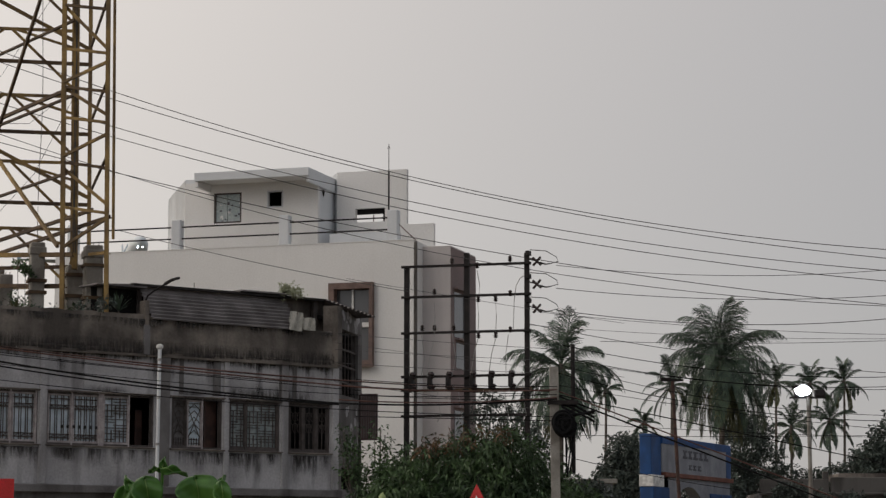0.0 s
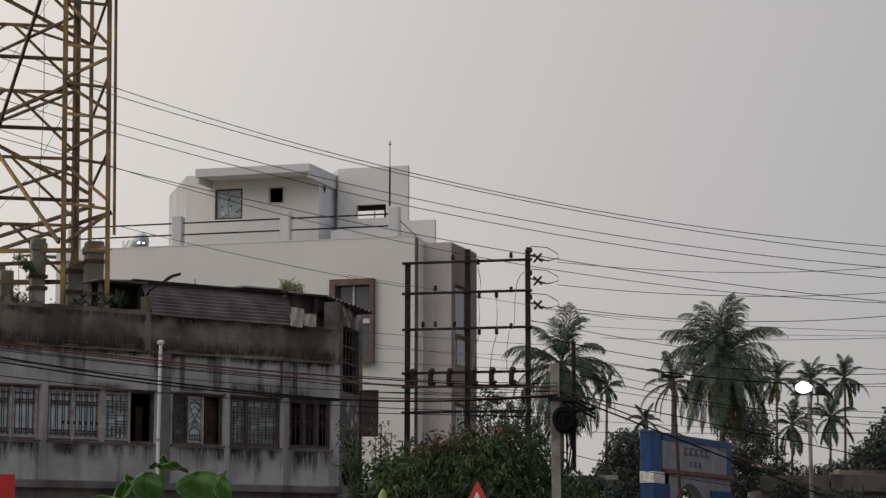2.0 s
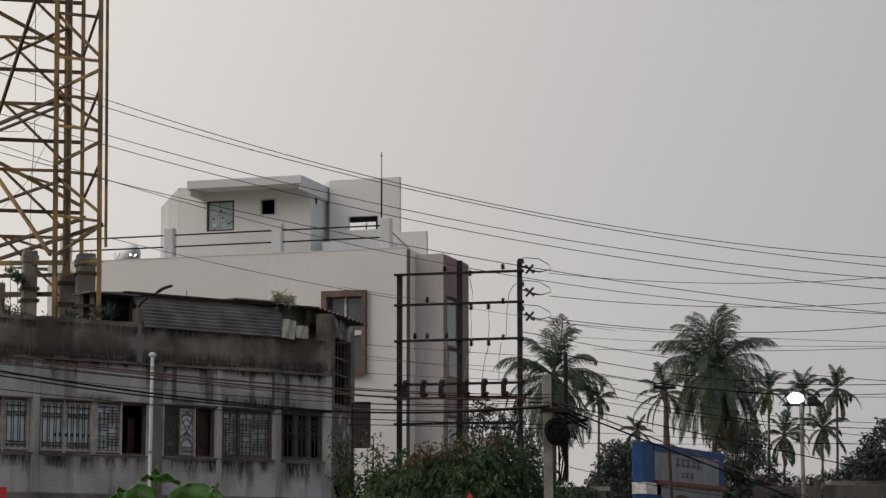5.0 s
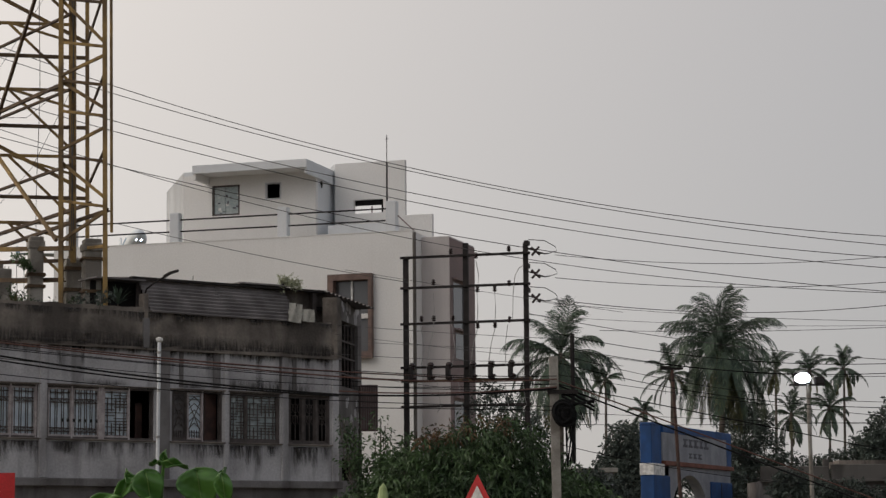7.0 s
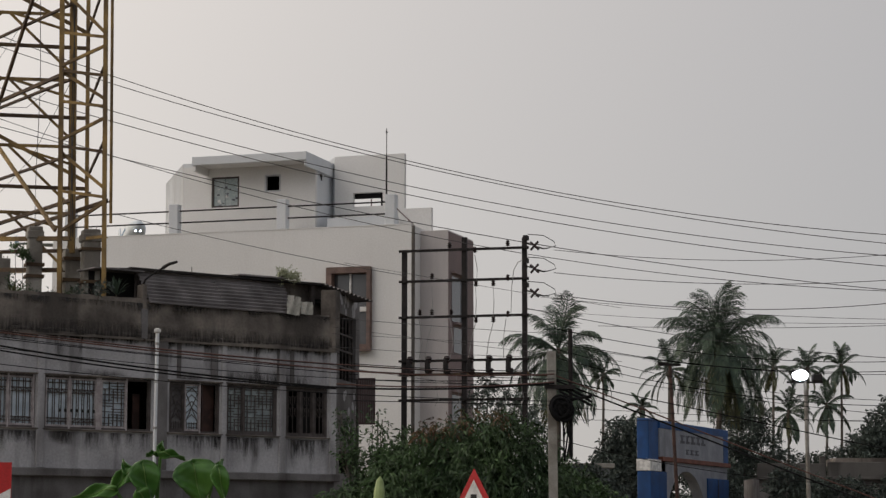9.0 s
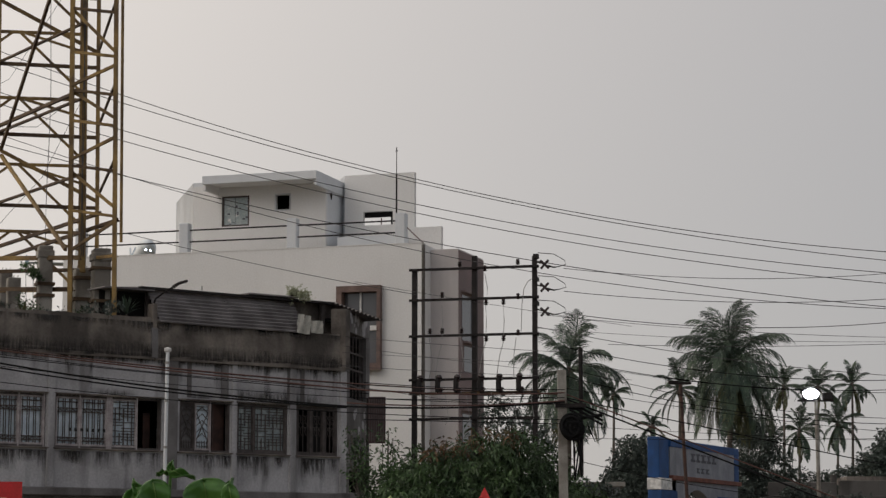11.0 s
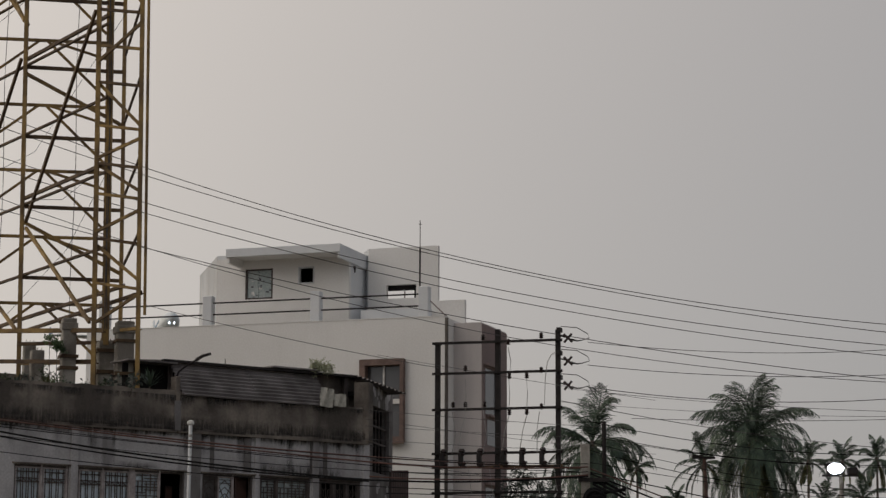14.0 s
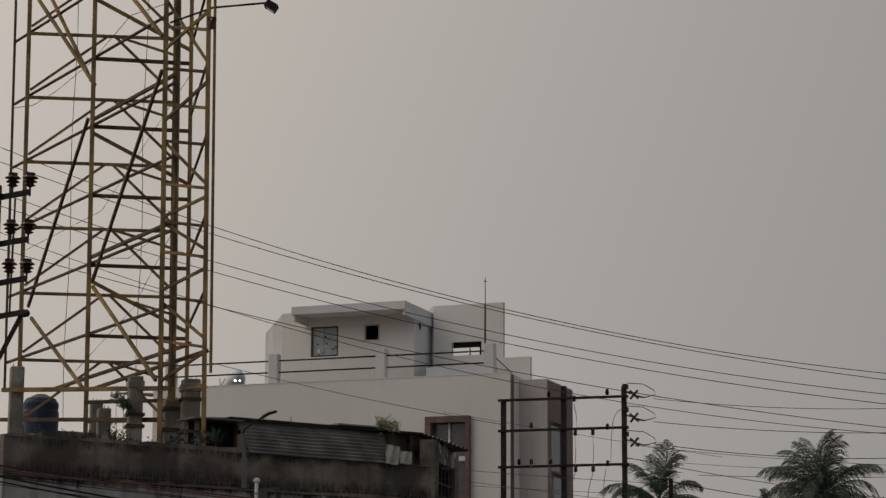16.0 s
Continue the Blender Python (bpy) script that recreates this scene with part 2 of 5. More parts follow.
def tube(bm, pts, r, n=6, r2=None):
    pts = [Vector(p) for p in pts]
    rings = []
    for i, p in enumerate(pts):
        d = (pts[min(i + 1, len(pts) - 1)] - pts[max(i - 1, 0)]).normalized()
        q = d.to_track_quat("Z", "Y")
        rr = r if r2 is None else r + (r2 - r) * i / (len(pts) - 1)
        rings.append([bm.verts.new(p + q @ Vector((rr * math.cos(2 * math.pi * k / n), rr * math.sin(2 * math.pi * k / n), 0))) for k in range(n)])
    for a, b in zip(rings, rings[1:]):
        for k in range(n):
            bm.faces.new((a[k], a[(k + 1) % n], b[(k + 1) % n], b[k]))
    bm.faces.new(rings[0])
    bm.faces.new(rings[-1])
    return bm


def tubed(pts, r, n=6, r2=None):
    return tube(bmesh.new(), pts, r, n, r2)


def lathe(bm, base, prof, axis=(0, 0, 1), n=14):
    """A turned form: (height, radius) pairs along an axis from base."""
    q = Vector(axis).to_track_quat("Z", "Y")
    rings = [[bm.verts.new(Vector(base) + q @ Vector((r * math.cos(2 * math.pi * k / n), r * math.sin(2 * math.pi * k / n), h))) for k in range(n)] for h, r in prof]
    for a, b in zip(rings, rings[1:]):
        for k in range(n):
            bm.faces.new((a[k], a[(k + 1) % n], b[(k + 1) % n], b[k]))
    bm.faces.new(rings[0])
    bm.faces.new(rings[-1])
    return bm


def lathed(base, prof, axis=(0, 0, 1), n=14):
    return lathe(bmesh.new(), base, prof, axis, n)


def prism(poly, z0, z1):
    bm = bmesh.new()
    a = [bm.verts.new((x, y, z0)) for x, y in poly]
    b = [bm.verts.new((x, y, z1)) for x, y in poly]
    n = len(poly)
    for i in range(n):
        bm.faces.new((a[i], a[(i + 1) % n], b[(i + 1) % n], b[i]))
    bm.faces.new(a)
    bm.faces.new(b)
    return bm


def holed_wall(x0, x1, z0, z1, y0, y1, holes):
    """A wall along x from y0 (outside) to y1, with openings (xa, xb, za, zb) cut through."""
    xs = sorted({x0, x1, *[h[0] for h in holes], *[h[1] for h in holes]})
    zs = sorted({z0, z1, *[h[2] for h in holes], *[h[3] for h in holes]})
    solid = {}
    for i in range(len(xs) - 1):
        for k in range(len(zs) - 1):
            cx, cz = (xs[i] + xs[i + 1]) / 2, (zs[k] + zs[k + 1]) / 2
            solid[i, k] = not any(h[0] < cx < h[1] and h[2] < cz < h[3] for h in holes)
    bm = bmesh.new()
    vs = {}

    def v(i, j, k):
        if (i, j, k) not in vs:
            vs[i, j, k] = bm.verts.new((xs[i], (y0, y1)[j], zs[k]))
        return vs[i, j, k]

    for (i, k), s in solid.items():
        if not s:
            continue
        bm.faces.new((v(i, 0, k), v(i + 1, 0, k), v(i + 1, 0, k + 1), v(i, 0, k + 1)))
        bm.faces.new((v(i, 1, k), v(i, 1, k + 1), v(i + 1, 1, k + 1), v(i + 1, 1, k)))
        if not solid.get((i - 1, k)):
            bm.faces.new((v(i, 0, k), v(i, 0, k + 1), v(i, 1, k + 1), v(i, 1, k)))
        if not solid.get((i + 1, k)):
            bm.faces.new((v(i + 1, 0, k), v(i + 1, 1, k), v(i + 1, 1, k + 1), v(i + 1, 0, k + 1)))
        if not solid.get((i, k - 1)):
            bm.faces.new((v(i, 0, k), v(i, 1, k), v(i + 1, 1, k), v(i + 1, 0, k)))
        if not solid.get((i, k + 1)):
            bm.faces.new((v(i, 0, k + 1), v(i + 1, 0, k + 1), v(i + 1, 1, k + 1), v(i, 1, k + 1)))
    return bm


def quads_mesh(name, verts, faces):
    me = bpy.data.meshes.new(name)
    me.from_pydata(verts, [], faces)
    me.update()
    return me

# ---- ground ----
g = quads_mesh("ground", [(-900, -300, 0), (900, -300, 0), (900, 1500, 0), (-900, 1500, 0)], [(0, 1, 2, 3)])
tagged(part("ground", g, M_GROUND), "dusty bare ground with patches of dry grass", "ground", kind="structure")
tagged(part("road", boxed(-120, 120, 34, 44, -0.2, 0.03), M_ROAD), "grey asphalt road", "road", kind="structure")

# ---- old cement building; its front runs away to the right ----
OLD = pose(-7.14, 58, 0, 0, 0, 38)
old = thing("old_building", OLD, "old two-storey building of soot-stained grey cement with grilled windows", "building")
WIN = [(-5.0, -3.52), (-3.28, -0.24), (0.28, 1.81), (2.02, 3.60), (3.87, 5.22)]
WZ0, WZ1 = 4.33, 5.63
wall = part("front_wall", holed_wall(-7.1, 5.45, 3.35, 6.7, 0, 0.25, [(a, b, WZ0, WZ1) for a, b in WIN]), M_PLAST, old, "streaked grey cement plaster")
part("ground_floor_wall", holed_wall(-7.1, 5.45, 0, 3.15, 0, 0.25, [(-6.2, -3.6, 0.0, 2.6), (-2.8, -0.4, 0.0, 2.6), (0.5, 3.0, 0.0, 2.6), (3.6, 5.0, 0.9, 2.4)]), M_CEM, old)
part("floor_ledge", boxed(-7.2, 5.5, -0.22, 0.3, 3.15, 3.35, 0.02), M_CEM, old)
part("floor_slab", prism([(-7.1, 0.3), (5.4, 0.3), (6.6, 2.9), (6.6, 13), (-7.1, 13)], 3.15, 3.33), M_DARK, old)
part("roof_slab", prism([(-7.1, 0.3), (5.4, 0.3), (6.6, 2.9), (6.6, 13), (-7.1, 13)], 6.55, 6.7), M_SOOT, old)
part("side_wall", prism([(-7.1, 0.25), (-6.85, 0.25), (-6.85, 13), (-7.1, 13)], 0, 6.7), M_SOOT, old)
part("back_wall", boxed(-7.1, 6.6, 13, 13.25, 0, 6.7), M_SOOT, old)
# dark sheets behind the openings, coloured as the rooms' shade
part("inner_wall", boxed(3.7, 5.35, 0.9, 1.0, 3.4, 6.5), M_DARK, old)
part("inner_wall", boxed(5.2, 5.3, 0.26, 0.9, 3.4, 6.5), M_DARK, old)
part("room_backdrop_wall", boxed(-6.8, 5.3, 2.4, 2.5, 3.35, 6.5), M_DARK, old, "near-black wall standing in for the shade of the room")
part("room_backdrop_wall", boxed(-6.8, 5.3, 2.0, 2.1, 0, 3.14), M_OLDW, old, "dark wall standing in for the shade of the ground floor room")
# parapet in two stretches with an uneven top
def parapet(x0, x1, za, zb, seed):
    rnd = random.Random(seed)
    bm = bmesh.new()
    n = int((x1 - x0) / 0.22)
    cols = []
    for i in range(n + 1):
        x = x0 + (x1 - x0) * i / n
        zt = za + (zb - za) * i / n + rnd.uniform(-0.018, 0.018)
        cols.append([bm.verts.new((x, y, z)) for y, z in ((-0.12, 6.62), (-0.12, 6.75), (-0.08, 6.8), (-0.06, zt), (0.16, zt), (0.16, 6.62))])
    for a, b in zip(cols, cols[1:]):
        for k in range(6):
            bm.faces.new((a[k], a[(k + 1) % 6], b[(k + 1) % 6], b[k]))
    bm.faces.new(cols[0])
    bm.faces.new(cols[-1])
    return bm
part("parapet", parapet(-7.15, -0.58, 7.62, 7.70, 1), M_SOOT, old, "soot-blackened cement parapet")
part("parapet", parapet(-0.52, 5.38, 7.66, 7.60, 2), M_SOOT, old, "soot-blackened cement parapet")
part("parapet_post", boxed(-0.62, -0.47, -0.09, 0.18, 7.4, 8.05, 0.02), M_SOOT, old)
part("parapet_strip", boxed(-0.64, -0.46, -0.126, 0.0, 6.66, 7.42, 0.01), M_CEM, old)
# pilasters between the windows
for x, w, d in ((-3.4, 0.2, 0.06), (0.02, 0.3, 0.10), (1.915, 0.16, 0.05), (3.735, 0.2, 0.06), (5.36, 0.2, 0.07)):
    part("pilaster", boxed(x - w / 2, x + w / 2, -d, 0.02, 3.36, 6.62, 0.008), M_CEM if w > 0.25 else M_PLAST, old)
for x, w in ((0.55, 0.12), (1.62, 0.22), (3.62, 0.10), (4.05, 0.12)):
    part("stained_strip", boxed(x - w / 2, x + w / 2, -0.02, 0.02, 5.72, 6.6), M_CEM, old)
for a, b in WIN:
    part("window_hood", boxed(a - 0.06, b + 0.06, -0.06, 0.05, WZ1 + 0.005, WZ1 + 0.045, 0.008), M_SOOT, old)
    part("window_sill", boxed(a - 0.06, b + 0.06, -0.07, 0.1, WZ0 - 0.04, WZ0 - 0.002, 0.008), M_SOOT, old)


def grille(parent, x0, x1, z0, z1, style, material, y=0.06):
    """A window guard; each bar a part."""
    fr = bmesh.new()
    for a in ((x0, x0 + 0.04, z0, z1), (x1 - 0.04, x1, z0, z1), (x0 + 0.04, x1 - 0.04, z0, z0 + 0.05), (x0 + 0.04, x1 - 0.04, z1 - 0.04, z1)):
        box(fr, a[0], a[1], y, y + 0.05, a[2], a[3])
    gf = part("grille_frame", fr, material, parent)
    w, h = x1 - x0, z1 - z0
    def bar(xa, za, xb, zb, t=0.018):
        part("bar", beamed((xa, y + 0.02, za), (xb, y + 0.02, zb), t * 0.9), M_GRDARK, gf)
    if style == "bars":
        # uprights in close pairs, with double rails above and a scrolled foot
        n = max(3, int(w / 0.17))
        for i in range(n + 1):
            for o in (-0.028, 0.028):
                x = x0 + 0.05 + (w - 0.1) * i / n + o
                bar(x, z0, x, z1, 0.02)
        for q in (0.10, 0.17, 0.70, 0.77, 0.90):
            bar(x0, z0 + h * q, x1, z0 + h * q, 0.03)
        for i in range(n):
            x = x0 + 0.05 + (w - 0.1) * (i + 0.5) / n
            bar(x - 0.05, z0 + h * 0.10, x + 0.05, z0 + h * 0.17, 0.018)
            bar(x + 0.05, z0 + h * 0.70, x - 0.05, z0 + h * 0.77, 0.018)
    elif style == "maze":
        # a fretwork of offset uprights and rungs round an upright cross
        n = max(4, int(w / 0.11))
        for i in range(1, n):
            x = x0 + w * i / n
            bar(x, z0, x, z0 + h * (0.82 if i % 2 else 0.30), 0.026)
            if i % 2 == 0:
                bar(x, z0 + h * 0.55, x, z1, 0.026)
        for k in range(16):
            q = 0.04 + 0.06 * k
            a, b = ((x0, x1) if k in (0, 3, 5, 8, 11, 13, 15) else (x0, x0 + w * 0.45) if k % 2 else (x0 + w * 0.42, x1))
            bar(a, z0 + h * q, b, z0 + h * q, 0.032 if k in (0, 11) else 0.024)
    elif style == "cross":
        n = 7
        for i in range(n):
            t = i / (n - 1)
            bar(x0 + w * t, z0 + 0.12 * h, x0 + w * (1 - t) , z1 - 0.12 * h) if i in (0, n - 1) else bar(x0 + w * t, z0, x0 + w * t, z0 + 0.2 * h)
        for i in range(5):
            q = 0.2 + 0.14 * i
            bar(x0, z0 + h * q, x0 + w * 0.5, z0 + h * (q + 0.16))
            bar(x1, z0 + h * q, x0 + w * 0.5, z0 + h * (q + 0.16))
        for q in (0.08, 0.16, 0.86, 0.93):
            bar(x0, z0 + h * q, x1, z0 + h * q)
    elif style == "scroll":
        n = max(3, int(w / 0.2))
        for i in range(n):
            cx = x0 + w * (i + 0.5) / n
            for cz in (z0 + h * 0.75, z0 + h * 0.5):
                pts = [(cx + 0.085 * math.cos(a), y + 0.02, cz + 0.12 * math.sin(a)) for a in np.linspace(0, 5.2, 12)]
                part("scroll", tubed(pts, 0.009, 5), M_GRDARK, gf)
            bar(cx, z0, cx, z1)
    return gf


def old_window(a, b, sections):
    wn_ = thing("window", OLD, "grilled window of the old building with a metal guard", "window", "windows of the old building", "structure")
    fr = bmesh.new()
    for q in ((a, a + 0.05, WZ0, WZ1), (b - 0.05, b, WZ0, WZ1), (a + 0.05, b - 0.05, WZ0, WZ0 + 0.05), (a + 0.05, b - 0.05, WZ1 - 0.05, WZ1)):
        box(fr, q[0], q[1], 0.04, 0.16, q[2], q[3])
    part("window_frame", fr, M_GRDARK, wn_)
    for x0, x1, style, gm, behind in sections:
        if behind is not None:
            part("pane", boxed(x0 + 0.01, x1 - 0.01, 0.115, 0.135, WZ0 + 0.04, WZ1 - 0.04), behind, wn_)
        if style:
            grille(wn_, x0, x1, WZ0 + 0.05, WZ1 - 0.05, style, gm)
        part("mullion", boxed(x1 - 0.02, x1 + 0.02, 0.03, 0.15, WZ0, WZ1), gm, wn_)
    return wn_
old_window(*WIN[0], [(-4.95, -4.25, "bars", M_GRILLE, M_SHUT), (-4.2, -3.56, "bars", M_GRILLE, M_SHUT)])
w1 = old_window(*WIN[1], [(-3.22, -2.57, "bars", M_GRILLE, M_SHUT), (-2.53, -1.80, "bars", M_GRILLE, M_SHUT), (-1.66, -0.95, "maze", M_GRILLE, M_SHUT)])
part("shutter_post", boxed(-1.78, -1.67, 0.02, 0.18, WZ0, WZ1), M_GRILLE, w1)
for k in range(7):
    part("vent_hole", boxed(-2.86 + k * 0.16, -2.80 + k * 0.16, 0.05, 0.062, 4.74, 4.82), M_SIGNK, w1)
part("dark_shutter", boxed(-0.5, -0.3, 0.5, 0.55, WZ0, 5.3), M_REDWOOD, w1)
w3 = old_window(*WIN[2], [(0.33, 0.74, "cross", M_GRDARK, M_CEM), (0.78, 1.22, "cross", M_GRILLE, M_SHUT)])
part("open_shutter", boxed(1.32, 1.36, 0.1, 0.28, WZ0, WZ1), M_REDWOOD, w3, "dark red wooden shutter")
part("inner_wall", boxed(1.24, 1.80, 0.30, 0.34, WZ0, WZ1), M_REDWOOD, w3)
old_window(*WIN[3], [(2.07, 2.55, "maze", M_GRDARK, M_PALEGL), (2.58, 3.55, "maze", M_GRDARK, M_PALEGL)])
old_window(*WIN[4], [(3.92, 4.35, "scroll", M_GRDARK, None), (4.39, 4.78, "scroll", M_GRDARK, M_DARK), (4.82, 5.18, "scroll", M_GRDARK, None)])

for x, w, h in ((2.2, 0.7, 0.34), (2.75, 0.9, 0.4), (3.3, 0.9, 0.36), (3.75, 0.8, 0.42), (4.3, 0.6, 0.3), (0.9, 0.9, 0.22), (-1.6, 1.4, 0.16)):
    part("hood_stain", quads_mesh("stain", [(x - w / 2, -0.006, WZ1 + 0.07), (x + w / 2, -0.006, WZ1 + 0.07), (x + w / 2, -0.006, WZ1 + 0.07 + h), (x - w / 2, -0.006, WZ1 + 0.07 + h)], [(0, 1, 2, 3)]), M_STAINUP, old)
# black rain stains below sills, ledge and parapet foot
def stain(parent, x, ztop, w, h, y, upward=False):
    part("rain_stain", quads_mesh("stain", [(x - w / 2, y, ztop - h), (x + w / 2, y, ztop - h), (x + w / 2, y, ztop), (x - w / 2, y, ztop)], [(0, 1, 2, 3)]), M_STAINUP if upward else M_STAIN, parent)
rnd = random.Random(31)
for a, b in WIN:
    x = a + 0.05
    while x < b:
        w = rnd.uniform(0.12, 0.5)
        if rnd.random() < 0.6:
            stain(old, x + w / 2, WZ0 - 0.072, w, rnd.uniform(0.3, 0.95), -0.004 - 0.0004 * rnd.random())
        x += w + rnd.uniform(-0.1, 0.15)
    for k in range(3):
        w = rnd.uniform(0.3, 0.9)
        stain(old, rnd.uniform(a, b), WZ0 - 0.072, w, rnd.uniform(0.25, 0.6), -0.005 - 0.0004 * k)
x = -7.1
while x < 5.2:
    w = rnd.uniform(0.35, 1.0)
    stain(old, x + w / 2, 6.63, w, rnd.uniform(0.08, 0.25), -0.0042 - 0.0006 * rnd.random())
    if rnd.random() < 0.3:
        stain(old, x + w * rnd.random(), 6.63, rnd.uniform(0.1, 0.3), rnd.uniform(0.6, 1.05), -0.0055 - 0.0004 * rnd.random())
    stain(old, x + w / 2, 7.05, w * 1.2, rnd.uniform(0.3, 0.42), -0.1225 - 0.001 * rnd.random(), True)
    stain(old, x + w * rnd.random(), 7.57, w, rnd.uniform(0.08, 0.30), -0.088 - 0.002 * rnd.random())
    x += w * 0.6
# the end of the building, running back from the corner, with a tall barred opening
END = OLD @ pose(5.45, 0, 0, 0, 0, 41)
side = thing("building_end", END, "narrow stained end wall of the old building with a barred opening", "wall", kind="structure")
part("end_wall", holed_wall(0, 2.9, 0, 8.25, 0, 0.22, [(0.5, 2.45, 5.95, 7.75), (0.5, 2.45, 3.4, 4.0)]), M_CEM, side)
# near-black back, end and ceiling paint the shade inside the barred opening
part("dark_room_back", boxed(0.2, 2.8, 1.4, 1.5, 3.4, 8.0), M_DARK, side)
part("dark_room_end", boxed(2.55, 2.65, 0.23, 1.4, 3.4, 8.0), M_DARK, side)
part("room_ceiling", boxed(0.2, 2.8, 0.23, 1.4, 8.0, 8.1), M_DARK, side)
for k in range(6):
    part("bar", tubed([(0.5 + 0.39 * k, 0.1, 5.95), (0.5 + 0.39 * k, 0.1, 7.75)], 0.022, 5), M_GRDARK, side)
for z in (6.3, 6.75, 7.2):
    part("crossbar", boxed(0.5, 2.45, 0.07, 0.11, z, z + 0.045), M_GRDARK, side)
part("corner_pier", prism([(-0.22, -0.05), (0.22, -0.07), (0.25, 0.3), (-0.22, 0.35)], 6.7, 8.3), M_SOOT, side)
rnd = random.Random(51)
for k in range(26):
    x, z = rnd.uniform(0.15, 2.7), rnd.uniform(7.8, 8.2) if k % 2 else rnd.uniform(4.1, 5.9)
    w = rnd.uniform(0.04, 0.16)
    part("plaster_chip", lathed((x, -0.004, z), [(0, w), (0.006, w * 0.8)], (0, 1, 0), 7), M_PLAST, side, "pale chipped plaster")
# corrugated roof: a leaning sheet over the parapet and a top sheet that droops at the end
def corrugated(p00, p10, p01, n, amp, along=True, cols=1):
    """A sheet spanned by corner p00 and its two sides; n waves between p00 and p01."""
    p00, p10, p01 = Vector(p00), Vector(p10), Vector(p01)
    nor = (p10 - p00).cross(p01 - p00).normalized()
    vs, fs = [], []
    m = n * 6
    for i in range(m + 1):
        o = nor * amp * math.sin(2 * math.pi * i / 6)
        a = p00 + (p01 - p00) * i / m + o
        vs += [a, a + (p10 - p00)]
    for i in range(m):
        fs.append((2 * i, 2 * i + 1, 2 * i + 3, 2 * i + 2))
    me = quads_mesh("sheet", [tuple(v) for v in vs], fs)
    return me
roof = thing("tin_roof", OLD, "dark rusted corrugated sheet roof over the parapet", "roof")
def sheet(me, label=""):
    ob = part("corrugated_sheet", me, M_TIN, roof, label)
    md = ob.modifiers.new("thick", "SOLIDIFY")
    md.thickness = 0.012
    return ob
sheet(corrugated((-0.42, -0.16, 7.58), (1.9, -0.16, 7.56), (-0.42, 0.55, 8.46), 9, 0.032))
sheet(corrugated((1.86, -0.14, 7.57), (4.1, -0.13, 7.57), (1.86, 0.56, 8.46), 9, 0.032))
sheet(corrugated((-0.6, 0.45, 8.50), (-0.6, 3.4, 8.8), (5.35, 0.45, 8.50), 40, 0.018))
sheet(corrugated((5.3, 0.3, 8.50), (5.3, 3.2, 8.62), (7.1, 0.55, 8.16), 12, 0.03))
part("ridge_strip", boxed(-0.7, 5.35, 0.36, 0.52, 8.47, 8.53), M_STEEL, roof)
part("roof_patch_sheet", boxed(2.55, 4.1, 0.3, 1.1, 8.55, 8.59), M_TIN, roof)
part("lean_to_sheet", prism([(-1.75, 0.35), (-0.3, 0.35), (-0.3, 1.3), (-1.75, 1.3)], 8.42, 8.46), M_TIN, roof, "dark green tarpaulin sheet")
part("lean_to_wall", boxed(-1.6, 0.3, 0.9, 0.95, 6.7, 8.44), M_DARK, roof)
part("roof_post", boxed(5.0, 5.12, 0.5, 0.62, 6.7, 8.5), M_GRDARK, roof)
part("lean_to_wall", boxed(3.2, 5.5, 0.7, 0.76, 6.7, 8.51), M_SOOT, roof)
part("roof_post", boxed(-0.4, -0.3, 0.6, 0.7, 6.7, 8.5), M_GRDARK, roof)
part("roof_post", boxed(2.4, 2.5, 2.9, 3.0, 6.7, 8.6), M_GRDARK, roof)
part("roof_spike", tubed([(1.2, 0.5, 8.5), (1.2, 0.5, 8.68)], 0.012, 4), M_STEEL, roof)
# torn cloth hanging at the roof's corner, and a pale plant bundle on it
def rag(name, m, w, h, seed, label):
    rnd = random.Random(seed)
    n = 7
    vs, fs = [], []
    for i in range(n + 1):
        for j in range(n + 1):
            edge = rnd.uniform(-0.014, 0.014) if j in (0, n) or i in (0, n) else 0
            vs.append((w * (i / n - 0.5) + edge, 0.022 * math.sin(i * 1.3 + 0.4 * j) + rnd.uniform(-0.006, 0.006), -h * j / n + edge))
    for i in range(n):
        for j in range(n):
            if rnd.random() > 0.02:
                a = i * (n + 1) + j
                fs.append((a, a + 1, a + n + 2, a + n + 1))
    ob = part(name, quads_mesh(name, vs, fs), M_CLOTH)
    ob.matrix_basis = m
    md = ob.modifiers.new("thick", "SOLIDIFY")
    md.thickness = 0.01
    return tagged(ob, label, "cloth")
rag("torn_cloth", OLD @ pose(3.98, -0.2, 8.04, 0, 6), 0.40, 0.50, 3, "pale torn cloth hanging below the tin roof")
rag("torn_cloth", OLD @ pose(4.38, -0.2, 7.92), 0.38, 0.34, 5, "pale torn sheet hanging on the roof corner")

# downpipe, street pole before the front, roof lamp
pipe = thing("street_pole", pose(-6.73, 54, 0), "slim white-painted steel pole in front of the old building", "pole")
part("shaft", tubed([(-0.05, 0, 0), (0, 0, 6.5)], 0.044, 10), M_BLUEW, pipe)
for z in (4.2, 5.3, 6.2):
    part("collar", lathed((-0.05 * (1 - z / 6.5), 0, z), [(0, 0.052), (0.03, 0.056), (0.06, 0.052)], n=10), M_GALV, pipe)
part("cap", lathed((0, 0, 6.48), [(0, 0.05), (0.03, 0.085), (0.09, 0.08), (0.12, 0.03)]), M_SIGNW, pipe)
lamp = thing("roof_street_light", pose(-7.60, 57.9, 7.9), "curved-arm street light fixed to the parapet", "street lamp")
